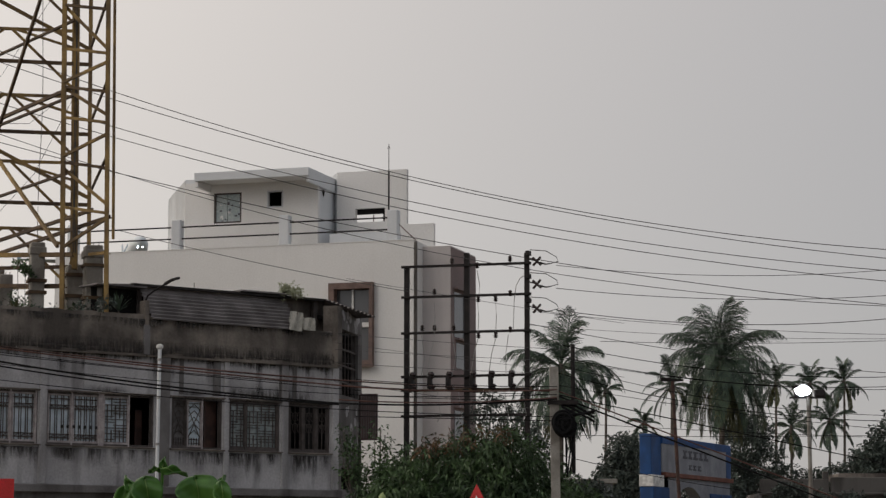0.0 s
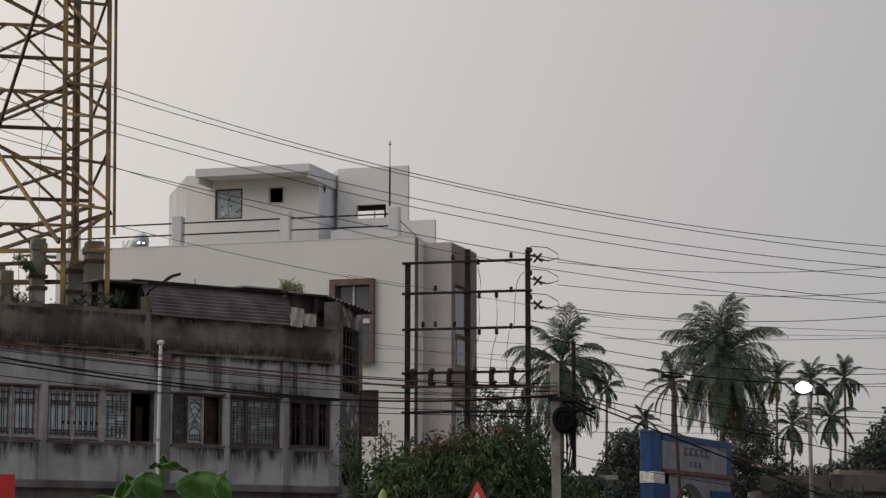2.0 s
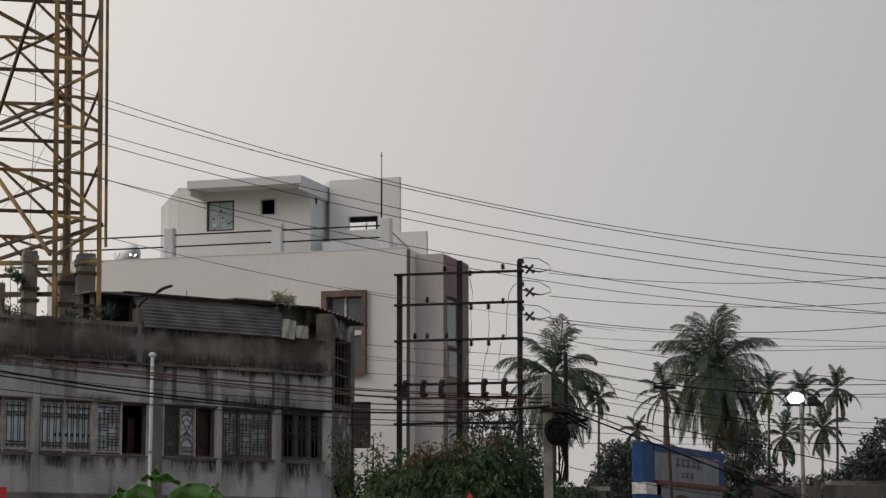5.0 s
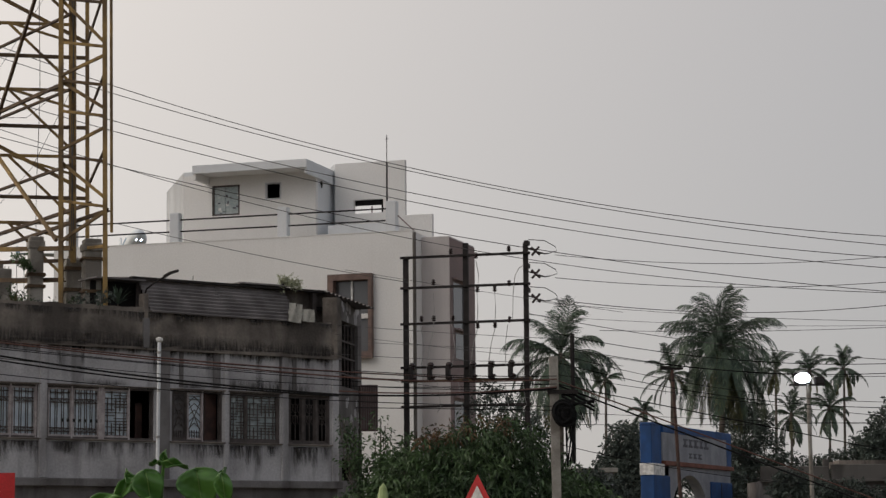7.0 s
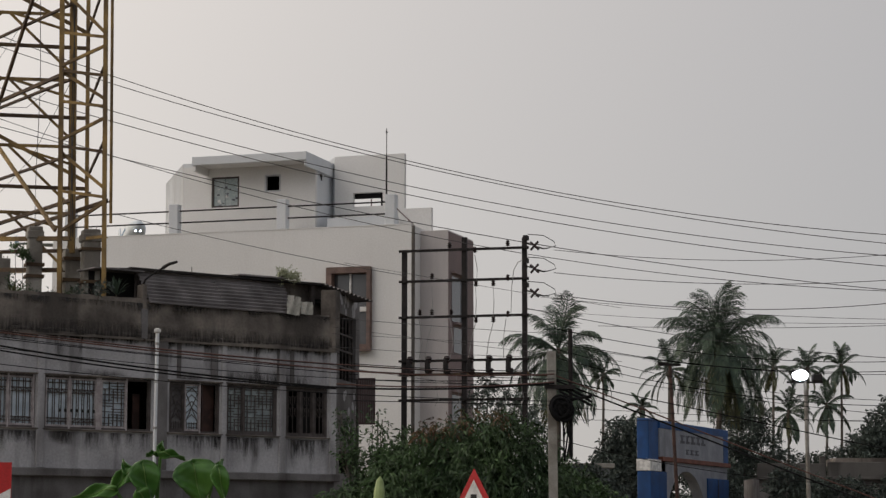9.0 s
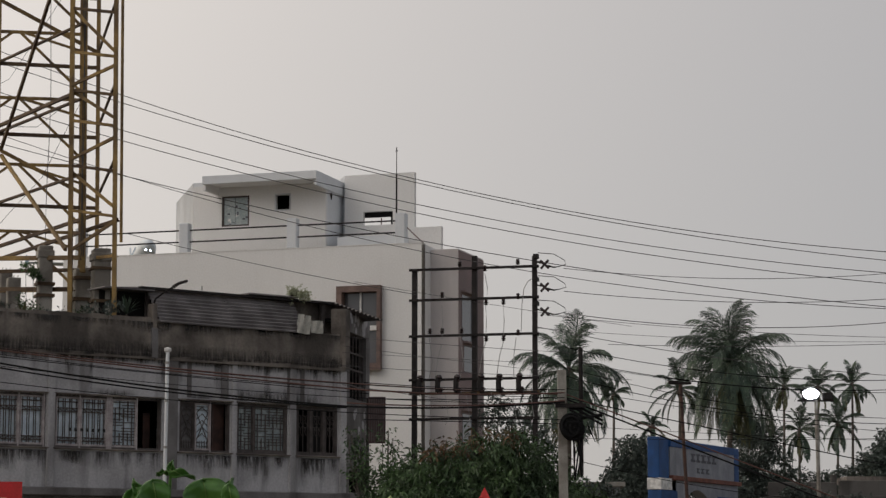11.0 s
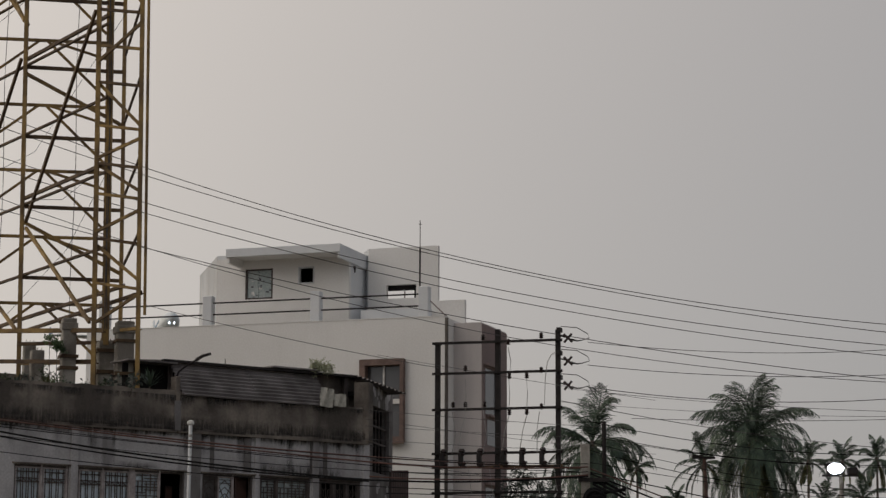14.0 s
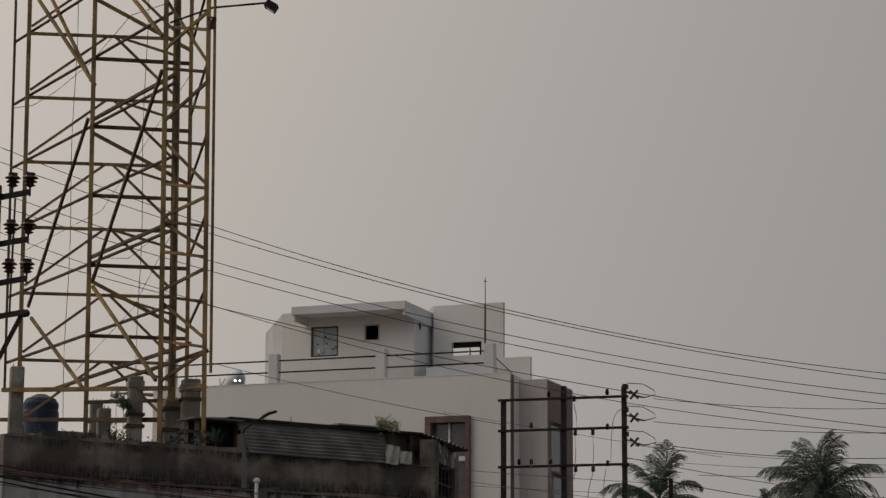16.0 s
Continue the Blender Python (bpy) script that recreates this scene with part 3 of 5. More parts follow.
part("arm", tubed([(0, 0, -0.6), (0, 0, 0.16), (0.06, -0.05, 0.30), (0.24, -0.15, 0.42), (0.56, -0.35, 0.58)], 0.025, 8), M_STEEL, lamp)
part("lamp_head", tubed([(0.54, -0.34, 0.57), (0.70, -0.45, 0.65), (0.92, -0.6, 0.69)], 0.048, 8, 0.036), M_STEEL, lamp)
part("clamp", boxed(-0.08, 0.08, -0.08, 0.05, -0.2, 0.0), M_GALV, lamp)
sg = thing("hanging_signboard", OLD @ pose(5.9, -0.35, 0, 0, 0, -38), "dark maroon signboard hanging beside the building end", "sign")
part("board", boxed(0.05, 0.52, -0.04, 0.04, 4.69, 5.94, 0.01), mat("maroon_board", (0.06, 0.032, 0.036), None, 0.7), sg)
for k in range(7):
    part("slat", boxed(0.075 + 0.062 * k, 0.10 + 0.062 * k, -0.055, -0.04, 4.74, 5.89), M_GRDARK, sg)
part("bracket", boxed(0.0, 0.06, -0.02, 0.4, 4.7, 4.76), M_STEEL, sg)
part("post", tubed([(0.03, 0, 0), (0.03, 0, 5.9)], 0.03, 6), M_STEEL, sg)

# ---- lattice frame of yellow steel on the roof ----
tow = thing("lattice_tower", pose(0, 0, 0), "rusty yellow steel lattice frame standing on the old roof", "lattice tower")
LV = [11.23 + 1.98 * k for k in range(9)]
TOP = LV[-1] + 0.6
def post(x, y, z0, w, material=M_YEL, top=TOP, dx=-0.012):
    return part("post", beamed((x, y, z0), (x + dx * (top - z0), y, top), w * 0.86, w * 0.7), material, tow)
post(-9.66, 57.5, 6.7, 0.16)
post(-8.46, 57.0, 6.7, 0.15)
post(-9.45, 58.0, 8.9, 0.19)
post(-9.73, 62.3, 6.7, 0.14)
post(-12.40, 61.7, 6.7, 0.15)
post(-15.12, 65.4, 6.7, 0.145)
post(-15.85, 66.5, 10.4, 0.09, M_YELD)
post(-10.8, 66.0, 6.7, 0.13)
part("hanging_pipe", tubed([(-8.33, 57.0, 9.54), (-8.55, 57.0, TOP)], 0.042, 6), M_YEL, tow)
def bar(a, b, w=0.09, material=M_YEL):
    return part("brace", angle_bar(a, b, w * 0.85, w * 0.26), material, tow)
for i, z in enumerate(LV):
    d = -0.012 * (z - 9)
    bar((-9.5 + d, 57.7, z + 0.17), (-15.85 + d, 66.55, z - 0.05), 0.10, M_YELD)      # long side girts
    if i % 2:
        bar((-12.4 + d, 61.75, z + 0.23), (-9.5 + d, 57.8, z + 0.41), 0.10, M_YELD)
    bar((-12.4 + d, 61.7, z), (-9.75 + d, 62.3, z), 0.11, M_YELD)
    bar((-15.1 + d, 65.4, z - 0.13), (-10.85 + d, 66.0, z - 0.16), 0.10)
    bar((-12.5 + d, 65.7, z - 0.17), (-10.85 + d, 66.0, z - 0.66), 0.08)
    bar((-12.8 + d, 65.7, z - 0.14), (-15.05 + d, 65.4, z - 1.88), 0.09)
    bar((-12.6 + d, 65.7, z - 0.16), (-10.85 + d, 66.0, z - 1.86), 0.09)
# narrow front panel: rungs at uneven heights, falling and rising braces
RUNGS = [10.43, 11.59, 12.76, 13.56, 14.56, 15.71, 16.69, 17.66, 18.80, 19.75, 20.85, 21.95, 23.0, 24.1, 25.2]
for a, b in ((11.45, 10.42), (13.55, 12.72), (15.71, 14.43), (19.56, 17.67), (21.6, 20.2), (23.7, 22.3), (25.6, 24.4)):
    bar((-9.68 - 0.012 * (a - 9), 57.6, a), (-8.47 - 0.012 * (b - 9), 57.02, b), 0.10)
for a, b in ((9.39, 10.09), (11.75, 12.25), (13.68, 14.12), (16.25, 17.2), (18.2, 19.1), (20.2, 21.1), (22.4, 23.2), (24.3, 25.2)):
    bar((-9.68 - 0.012 * (a - 9), 57.46, a), (-8.45 - 0.012 * (b - 9), 56.96, b), 0.085)
for k, z in enumerate(RUNGS):
    d = -0.012 * (z - 9)
    bar((-9.68 + d, 57.48, z), (-8.46 + d, 57.0, z - 0.23), 0.085, M_YELD if k % 2 else M_YEL)
    if k % 2:
        bar((-9.73 + d, 62.3, z), (-8.5 + d, 57.05, z + 0.1), 0.07, M_YELD)
for z in (12.78, 16.98, 20.9, 24.9):
    d = -0.012 * (z - 9)
    bar((-12.4 + d, 61.7, z), (-9.75 + d, 62.3, z - 1.36), 0.11)
for (a, b) in (((-14.71, 64.0, 21.61), (-12.49, 61.7, 18.37)), ((-12.65, 61.7, 17.41), (-14.99, 65.4, 12.67)), ((-14.89, 65.4, 12.34), (-12.55, 61.7, 9.79)),
               ((-10.72, 58.6, 19.71), (-9.9, 57.5, 18.56)), ((-9.88, 57.5, 17.63), (-12.37, 61.7, 12.77)), ((-12.36, 61.7, 12.61), (-9.81, 57.5, 9.42)),
               ((-12.6, 61.7, 22.3), (-10.72, 58.6, 19.71)), ((-12.6, 61.7, 18.5), (-15.1, 65.4, 23.0))):
    part("diagonal", beamed(a, b, 0.075, 0.09), M_YELD if a[2] < 18 and a[2] > 12.7 else M_YEL, tow)
bar((-14.35, 60.0, 9.5), (-9.4, 57.4, 9.2), 0.13)
bar((-12.4, 61.5, 9.36), (-9.6, 60.6, 9.3), 0.11, M_YELD)
bar((-15.0, 62.5, 9.0), (-9.6, 57.6, 8.42), 0.12, M_YELD)
bar((-12.4, 61.7, 8.85), (-9.6, 60.0, 8.7), 0.11)
bar((-9.1, 57.8, 9.25), (-8.42, 57.0, 9.2), 0.09)
bar((-13.83, 64.30, 10.12), (-8.95, 57.80, 10.42), 0.10, M_YELD)
bar((-12.33, 61.70, 9.73), (-8.39, 57.00, 10.12), 0.10, M_YELD)
# cables strapped to a post, ropes and slack cables
for k in range(2):
    part("strapped_cable", tubed([(-9.44 + 0.03 * math.sin(k * 2 + z * 0.9) - 0.012 * (z - 9), 57.86 - 0.03 * k, z) for z in np.linspace(9.3, 26, 40)], 0.014, 5), M_WIRE, tow)
for x, y in ((-11.1, 61.9), (-13.55, 64)):
    part("rope", tubed([(x + 0.03 * math.sin(z), y, z) for z in np.linspace(9.2, 26, 24)], 0.010, 4), M_WIRE, tow)
for pts in ([(-14.9, 64.5, 14.2), (-12.6, 63.8, 15.2), (-9.6, 61, 18.6)], [(-12.9, 62, 10.2), (-11, 60.5, 11.8), (-9.7, 58.5, 13.4)], [(-11.9, 60.6, 13.2), (-11.0, 59.6, 13.0), (-9.9, 58, 13.35)]):
    part("slack_cable", tubed(pts, 0.008, 4), M_WIRE, tow)
part("slack_cable", tubed([(-15.9, 66.4, 18.95), (-15.2, 65.9, 18.9), (-14.3, 65.0, 19.1), (-13.0, 63.4, 19.5), (-11.4, 61.0, 20.2), (-9.9, 58.0, 19.6)], 0.011, 4), M_WIRE, tow)
fl = thing("floodlight", pose(-8.5, 57, 19.17), "black floodlight on a thin arm reaching out from the lattice", "floodlight")
part("arm", tubed([(-1.2, 0.5, -0.25), (0, 0, 0.0), (1.42, 0, 0.12)], 0.028, 6), M_STEEL, fl)
part("housing", beamed((1.40, 0, 0.10), (1.66, 0, -0.06), 0.3, 0.20), M_STEEL, fl)
part("lens", beamed((1.42, -0.02, -0.03), (1.6, -0.02, -0.15), 0.24, 0.02), M_GLASS, fl)
red = rag("red_rag", pose(-8.5, 56.9, 18.9), 0.22, 0.34, 8, "faded reddish rag tied to a lattice post")
red.data.materials[0] = M_REDWOOD

# stub columns and plants on the old roof
def stub(x, y, top, w, label, cap=0.0, tilt=0):
    c = thing("concrete_stub_column", pose(x, y, 0, 0, tilt, 20), label, "column", "stub columns on the old roof")
    part("column", boxed(-w / 2, w / 2, -w / 2, w / 2, 6.68, top, 0.025), M_CONC, c)
    if cap:
        part("cap", boxed(-w / 2 - cap, w / 2 + cap, -w / 2 - cap, w / 2 + cap, top - 0.32, top - 0.12, 0.02), M_CONC, c)
    for k in range(3):
        part("rebar", tubed([(-w / 3 + k * w / 3, 0.05 * k, top - 0.02), (-w / 3 + k * w / 3 + 0.02, 0.05 * k, top + 0.09)], 0.008, 4), M_YELD, c)
    return c
def collar(c, w, z, h):
    bm = bmesh.new()
    for q in ((-w, w, -w, -w + 0.05), (-w, w, w - 0.05, w), (-w, -w + 0.05, -w + 0.05, w - 0.05), (w - 0.05, w, -w + 0.05, w - 0.05)):
        box(bm, q[0], q[1], q[2], q[3], z, z + h)
    part("steel_collar", bm, M_YELD, c, "rust-brown steel collar")
stub(-13.98, 60.0, 10.12, 0.36, "tall grey concrete stub column on the roof")
stub(-11.6, 60.0, 9.0, 0.34, "short dark concrete stub column on the roof")
c_ = stub(-10.42, 58.0, 9.58, 0.36, "stained concrete stub column with a weed on it", 0.03)
collar(c_, 0.23, 8.55, 0.08)
collar(c_, 0.23, 8.25, 0.08)
c_ = stub(-9.55, 58.5, 9.05, 0.40, "brown concrete stub column under a lattice post")
collar(c_, 0.25, 8.75, 0.09)
collar(c_, 0.25, 8.2, 0.09)
c_ = stub(-8.98, 58.0, 9.5, 0.44, "pale concrete stub column with a rough cap", 0.04)
collar(c_, 0.27, 8.95, 0.07)
collar(c_, 0.27, 8.1, 0.08)
stub(-12.6, 64, 9.7, 0.34, "pale concrete stub column on the roof")
part("low_roof_wall", prism([(-13.6, 61.6), (-11.9, 62.6), (-11.9, 62.85), (-13.6, 61.85)], 6.7, 8.62), M_SOOT, tow)
stub(-14.6, 63.0, 8.9, 0.3, "short dark concrete stub column on the roof")
tk = thing("water_tank", pose(-15.3, 69, 6.7), "dark blue plastic water tank on the roof", "water tank")
part("tank", lathed((0, 0, 2.6), [(0, 0.55), (0.7, 0.56), (0.74, 0.53), (0.95, 0.55), (1.1, 0.46), (1.2, 0.25), (1.25, 0.15)], n=20), M_TANK, tk)
part("stand", boxed(-0.6, 0.6, -0.6, 0.6, 0, 2.6), M_CONC, tk)


# ---- white building, front turned a little to the left ----
WB = pose(-1.09, 84, 0, 0, 0, -17.4)
wb = thing("white_building", WB, "plain white four-storey building with a roof room", "building")
part("main_block", holed_wall(-14.75, 0, 0, 13.27, 0, 0.3, [(-3.1, -1.62, 8.78, 11.55)]), M_WHITE, wb, "smooth white-painted front wall")
part("main_body", boxed(-14.7, 0, 0.8, 5.2, 0, 12.4), M_WHITE, wb)
part("main_side", boxed(-0.25, -0.002, 0.3, 5.2, 0, 13.27), M_WHITE, wb)
part("main_left_side", boxed(-14.75, -14.5, 0.3, 5.2, 0, 13.27), M_WHITE, wb)
part("wing", boxed(0.002, 1.09, 1.1, 4.35, 0, 13.16, 0.01), M_PINK, wb, "pale pinkish side wing")
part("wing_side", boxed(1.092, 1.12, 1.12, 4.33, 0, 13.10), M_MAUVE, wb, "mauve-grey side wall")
for y0, y1, z0, z1, m in ((1.45, 2.75, 9.75, 11.45, M_BLUEW), (1.7, 2.9, 8.6, 9.55, M_REDWOOD), (1.5, 2.8, 5.2, 7.0, M_BLUEW)):
    part("side_window", boxed(1.12, 1.135, y0, y1, z0, z1), M_GLASS, wb, "dark side window")
    part("side_window_trim", boxed(1.12, 1.2, y1, y1 + 0.3, z0 - 0.1, z1 + 0.1), m, wb)
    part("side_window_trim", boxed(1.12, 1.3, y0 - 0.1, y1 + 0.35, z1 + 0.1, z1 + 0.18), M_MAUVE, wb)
part("coping", boxed(-14.75, 0.02, -0.02, 0.32, 13.27, 13.30), M_WHITE, wb)
# tall window with a brown surround
tw = thing("tall_window", WB, "tall window in a brown surround on the white wall", "window", kind="structure")
sur = bmesh.new()
for q in ((-3.28, -3.06, 8.6, 11.73), (-1.67, -1.54, 8.6, 11.73), (-3.06, -1.67, 11.5, 11.73), (-3.06, -1.67, 8.6, 8.82)):
    box(sur, q[0], q[1], -0.26, 0.2, q[2], q[3])
part("surround", sur, M_BROWN, tw, "brown painted projecting surround")
part("sill", boxed(-3.32, -1.48, -0.34, -0.262, 8.55, 8.68), M_BROWN, tw)
part("pane", boxed(-3.06, -2.42, 0.1, 0.13, 8.82, 11.5), M_GLASS, tw)
part("pane", boxed(-2.40, -1.67, 0.1, 0.13, 8.82, 11.5), M_GLASS, tw)
part("mullion", boxed(-2.44, -2.37, 0.02, 0.12, 10.2, 11.5), M_SIGNW, tw)
part("transom", boxed(-3.06, -1.67, -0.05, 0.09, 10.06, 10.24), M_SIGNW, tw)
part("curtain", boxed(-2.3, -2.0, 0.14, 0.17, 10.4, 11.45), M_SHUT, tw)
# roof room
PX0, PX1, PY = -9.93, -4.38, 1.5
room_holes = [(-8.71, -7.55, 14.47, 15.66), (-6.48, -5.81, 14.99, 15.66)]
part("roof_room_front", holed_wall(PX0, PX1, 12.4, 16.1, PY, PY + 0.2, room_holes), M_WHITE, wb)
part("roof_room_side", boxed(PX1 - 0.2, PX1, PY + 0.2, 5.2, 12.4, 16.1), M_BLUEW, wb, "bluish white side wall")
splay = prism([(PX0, PY), (PX0, PY + 0.25), (PX0 - 2.0, PY + 3.4), (PX0 - 2.2, PY + 3.28)], 12.4, 16.25)
for v in splay.verts:
    if v.co.z > 16 and v.co.x < PX0 - 1:
        v.co.z -= 0.17
# shade is in the colour here, so the wall stands off the sky
part("roof_room_left", splay, M_SHADEBLUE, wb, "streaked bluish white splayed wall, coloured darker as shade")
part("roof_room_back", boxed(PX0 - 2.0, PX1, 4.9, 5.1, 12.4, 16.0), M_WHITE, wb)
# near-black sheet stands for the shade inside the roof room
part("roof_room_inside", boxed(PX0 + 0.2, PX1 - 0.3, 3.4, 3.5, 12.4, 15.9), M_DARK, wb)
part("canopy", boxed(-8.83, -4.38, 0.2, 1.5, 16.0, 16.1, 0.01), M_WHITE, wb)
part("canopy_lip", boxed(-8.95, -4.24, 0.1, 0.2, 15.94, 16.26, 0.01), M_BLUEW, wb)
part("canopy_lip", boxed(-4.37, -4.26, 0.2, 4.4, 15.72, 16.27, 0.01), M_BLUEW, wb)
part("canopy_lip", boxed(-8.95, -8.83, 0.2, 1.5, 15.71, 16.26, 0.01), M_WHITE, wb)
part("roof_room_slab", prism([(-9.93, 1.52), (-4.5, 1.52), (-4.5, 5.1), (-11.9, 5.1), (-11.95, 4.8)], 16.02, 16.26), M_BLUEW, wb)
part("drain_spout", tubed([(PX1 + 0.02, 2.0, 15.66), (PX1 + 0.05, 2.0, 15.56), (PX1 + 0.05, 2.0, 15.42)], 0.06, 8, 0.03), M_STEEL, wb)
rw = thing("roof_room_window", WB, "pale frosted window of the roof room", "window", kind="structure")
fr = bmesh.new()
for q in ((-8.71, -8.64, 14.47, 15.66), (-7.62, -7.55, 14.47, 15.66), (-8.64, -7.62, 14.47, 14.53), (-8.64, -7.62, 15.60, 15.66)):
    box(fr, q[0], q[1], PY + 0.02, PY + 0.14, q[2], q[3])
part("window_frame", fr, M_GRDARK, rw)
part("pane", boxed(-8.64, -8.18, PY + 0.08, PY + 0.10, 14.53, 15.60), M_PALEGL, rw)
part("pane", boxed(-8.16, -7.62, PY + 0.08, PY + 0.10, 14.53, 15.60), M_PALEGL, rw)
rnd = random.Random(11)
for k in range(16):
    x, z = -8.56 + 0.92 * rnd.random(), 14.55 + 0.9 * rnd.random() ** 1.8
    part("taped_patch", boxed(x, x + rnd.uniform(0.04, 0.12), PY + 0.068, PY + 0.076, z, z + rnd.uniform(0.03, 0.12)), M_INK if k % 3 else M_SIGNW, rw)
sq = thing("small_square_window", WB, "small dark unglazed square window", "window", kind="structure")
fr = bmesh.new()
for q in ((-6.48, -6.42, 14.99, 15.66), (-5.87, -5.81, 14.99, 15.66), (-6.42, -5.87, 14.99, 15.04), (-6.42, -5.87, 15.61, 15.66)):
    box(fr, q[0], q[1], PY - 0.02, PY + 0.14, q[2], q[3])
part("window_frame", fr, M_SHADEBLUE, sq)
# stair head with a slot, and a lower block
part("stair_head", holed_wall(-4.14, -1.27, 12.4, 16.5, 3.0, 3.2, [(-3.38, -2.16, 14.49, 15.03)]), M_WHITE, wb)
# same darkened bluish white, shade put into the colour
part("stair_head_left", prism([(-4.14, 3.0), (-4.14, 3.25), (-5.1, 4.8), (-5.2, 4.7)], 12.4, 16.5), M_SHADEBLUE, wb)
part("stair_head_slab", boxed(-4.1, -1.62, 3.2, 4.2, 16.2, 16.48), M_BLUEW, wb)
# near-black strips put the slot's inner shade into the colour
part("slot_lintel", boxed(-3.38, -2.16, 3.2, 3.3, 14.83, 15.03), M_DARK, wb)
part("slot_cheek", boxed(-2.30, -2.16, 3.2, 3.3, 14.49, 14.83), M_DARK, wb)
part("slot_post", boxed(-2.72, -2.68, 3.2, 3.25, 14.49, 14.79), M_MAUVE, wb)
part("low_block", boxed(-1.25, 0.02, 2.4, 2.6, 12.4, 14.24, 0.01), M_WHITE, wb)
part("stair_step", boxed(-4.0, -1.3, 1.8, 2.4, 12.4, 13.9), M_BLUEW, wb)
rl = thing("roof_railing", WB, "white concrete posts with two dark pipe rails on the roof edge", "railing")
for x in (-14.1, -9.68, -5.22, -0.87):
    part("post", boxed(x - 0.2, x + 0.2, 0.06, 0.42, 13.3, 14.46, 0.03), M_BLUEW, rl)
for z in (13.74, 14.19):
    for a, b in ((-13.9, -9.88), (-9.48, -5.42), (-5.02, -1.07)):
        part("rail", tubed([(a, 0.24, z), (b, 0.24, z)], 0.03, 8), M_STEEL, rl)
part("prop", tubed([(-0.7, 0.3, 13.95), (-0.05, 0.5, 13.3)], 0.025, 5), M_MAUVE, rl)
ant = thing("antenna_mast", WB @ pose(-1.53, 1.6, 13.3), "thin lightning rod mast on the white roof", "mast")
part("mast", tubed([(0, 0, 0), (0, 0, 2.9)], 0.035, 6), M_STEEL, ant)
part("rod", tubed([(0, 0, 2.9), (0, 0, 3.95)], 0.016, 5), M_STEEL, ant)
part("spike", beamed((-0.06, 0, 3.8), (0.06, 0, 3.8), 0.02), M_STEEL, ant)
part("spike", beamed((0, -0.06, 3.84), (0, 0.06, 3.84), 0.02), M_STEEL, ant)

# ---- four-pole switch structure of the power line ----
DP = pose(2.3, 62, 0, 0, 0, -15)
dp = thing("power_line_structure", DP, "dark rusty four-pole electrical switch structure with cross-arms", "power pole")
for x, y, top, w in ((0, 0, 9.85, 0.13), (-1.70, 0, 9.91, 0.14), (-3.42, 0, 9.54, 0.135)):
    part("pole", beamed((x, y, 0), (x, y, top), w, w * 0.8), M_STEEL, dp)
part("conduit", tubed([(-3.24, 0.25, 0), (-3.24, 0.25, 10.32)], 0.05, 7), M_PATCH, dp, "thin brown conduit pipe")
for z, d in ((9.56, 0.0), (8.71, 0.0), (7.71, 0.0), (6.50, 0.0), (6.12, 0.05), (5.42, 0.0)):
    part("cross_arm", boxed(-3.55, 0.14, -0.13, -0.07, z - 0.034, z + 0.034), M_YELD if d else M_STEEL, dp)
    for x in (0, -1.7, -3.42):
        part("u_bolt", boxed(x - 0.09, x + 0.09, -0.16, 0.1, z - 0.025, z + 0.025), M_STEEL, dp)
SHED = [(0, 0.02), (0.03, 0.07), (0.05, 0.03), (0.08, 0.075), (0.10, 0.03), (0.13, 0.06), (0.17, 0.02)]
for x, z in ((-2.95, 7.76), (-2.6, 7.76), (-2.05, 7.76), (-2.6, 8.76), (-1.38, 9.46), (-2.1, 9.61), (-0.45, 9.61)):
    part("pin_insulator", lathed((x, -0.1, z), SHED, n=10), M_PORC, dp)
for x, z in ((-1.35, 8.62), (-0.86, 8.62), (-1.35, 7.62), (-0.86, 7.62), (-0.45, 7.76), (-0.45, 8.76)):
    part("pin_insulator", lathed((x, -0.1, z - 0.1), SHED, n=10), M_PORC, dp)
for x in (-3.22, -2.70, -2.18, -1.50, -0.98, -0.42):
    sw = part("switch_unit", boxed(x - 0.055, x + 0.055, -0.3, -0.1, 6.15, 6.52, 0.015), M_STEEL, dp)
    part("switch_insulator", lathed((x + 0.03, -0.2, 6.42), [(0, 0.05), (0.05, 0.10), (0.09, 0.05), (0.13, 0.10), (0.2, 0.06)], n=10), M_PORC, sw)
    part("switch_insulator", lathed((x + 0.07, -0.2, 6.08), [(0, 0.05), (0.05, 0.10), (0.09, 0.05), (0.13, 0.10), (0.18, 0.05)], n=10), M_PORC, sw)
for x in (-2.6, -1.36, -0.86):
    part("jumper", tubed([(x, -0.12, 8.55), (x + 0.03, -0.14, 8.1), (x, -0.12, 7.6)], 0.011, 4), M_GALV, dp)
    part("jumper", tubed([(x, -0.12, 7.5), (x - 0.1, -0.16, 7.1), (x - 0.18, -0.2, 6.5)], 0.011, 4), M_GALV, dp)
part("jumper", tubed([(-1.38, -0.12, 9.4), (-1.3, -0.14, 9.0), (-1.33, -0.12, 8.65)], 0.011, 4), M_GALV, dp)
part("jumper", tubed([(-0.03, -0.12, 9.22), (-0.16, -0.13, 9.15), (-0.27, -0.14, 8.95), (-0.33, -0.14, 8.5), (-0.36, -0.12, 7.75)], 0.011, 4), M_GALV, dp)
part("jumper", tubed([(-0.5, -0.12, 7.6), (-0.56, -0.16, 7.1), (-0.55, -0.2, 6.5)], 0.011, 4), M_GALV, dp)
for x in (-2.98, -2.1):
    part("jumper", tubed([(x, -0.12, 7.75), (x + 0.12, -0.16, 7.0), (x + 0.03, -0.2, 6.5)], 0.010, 4), M_GALV, dp)
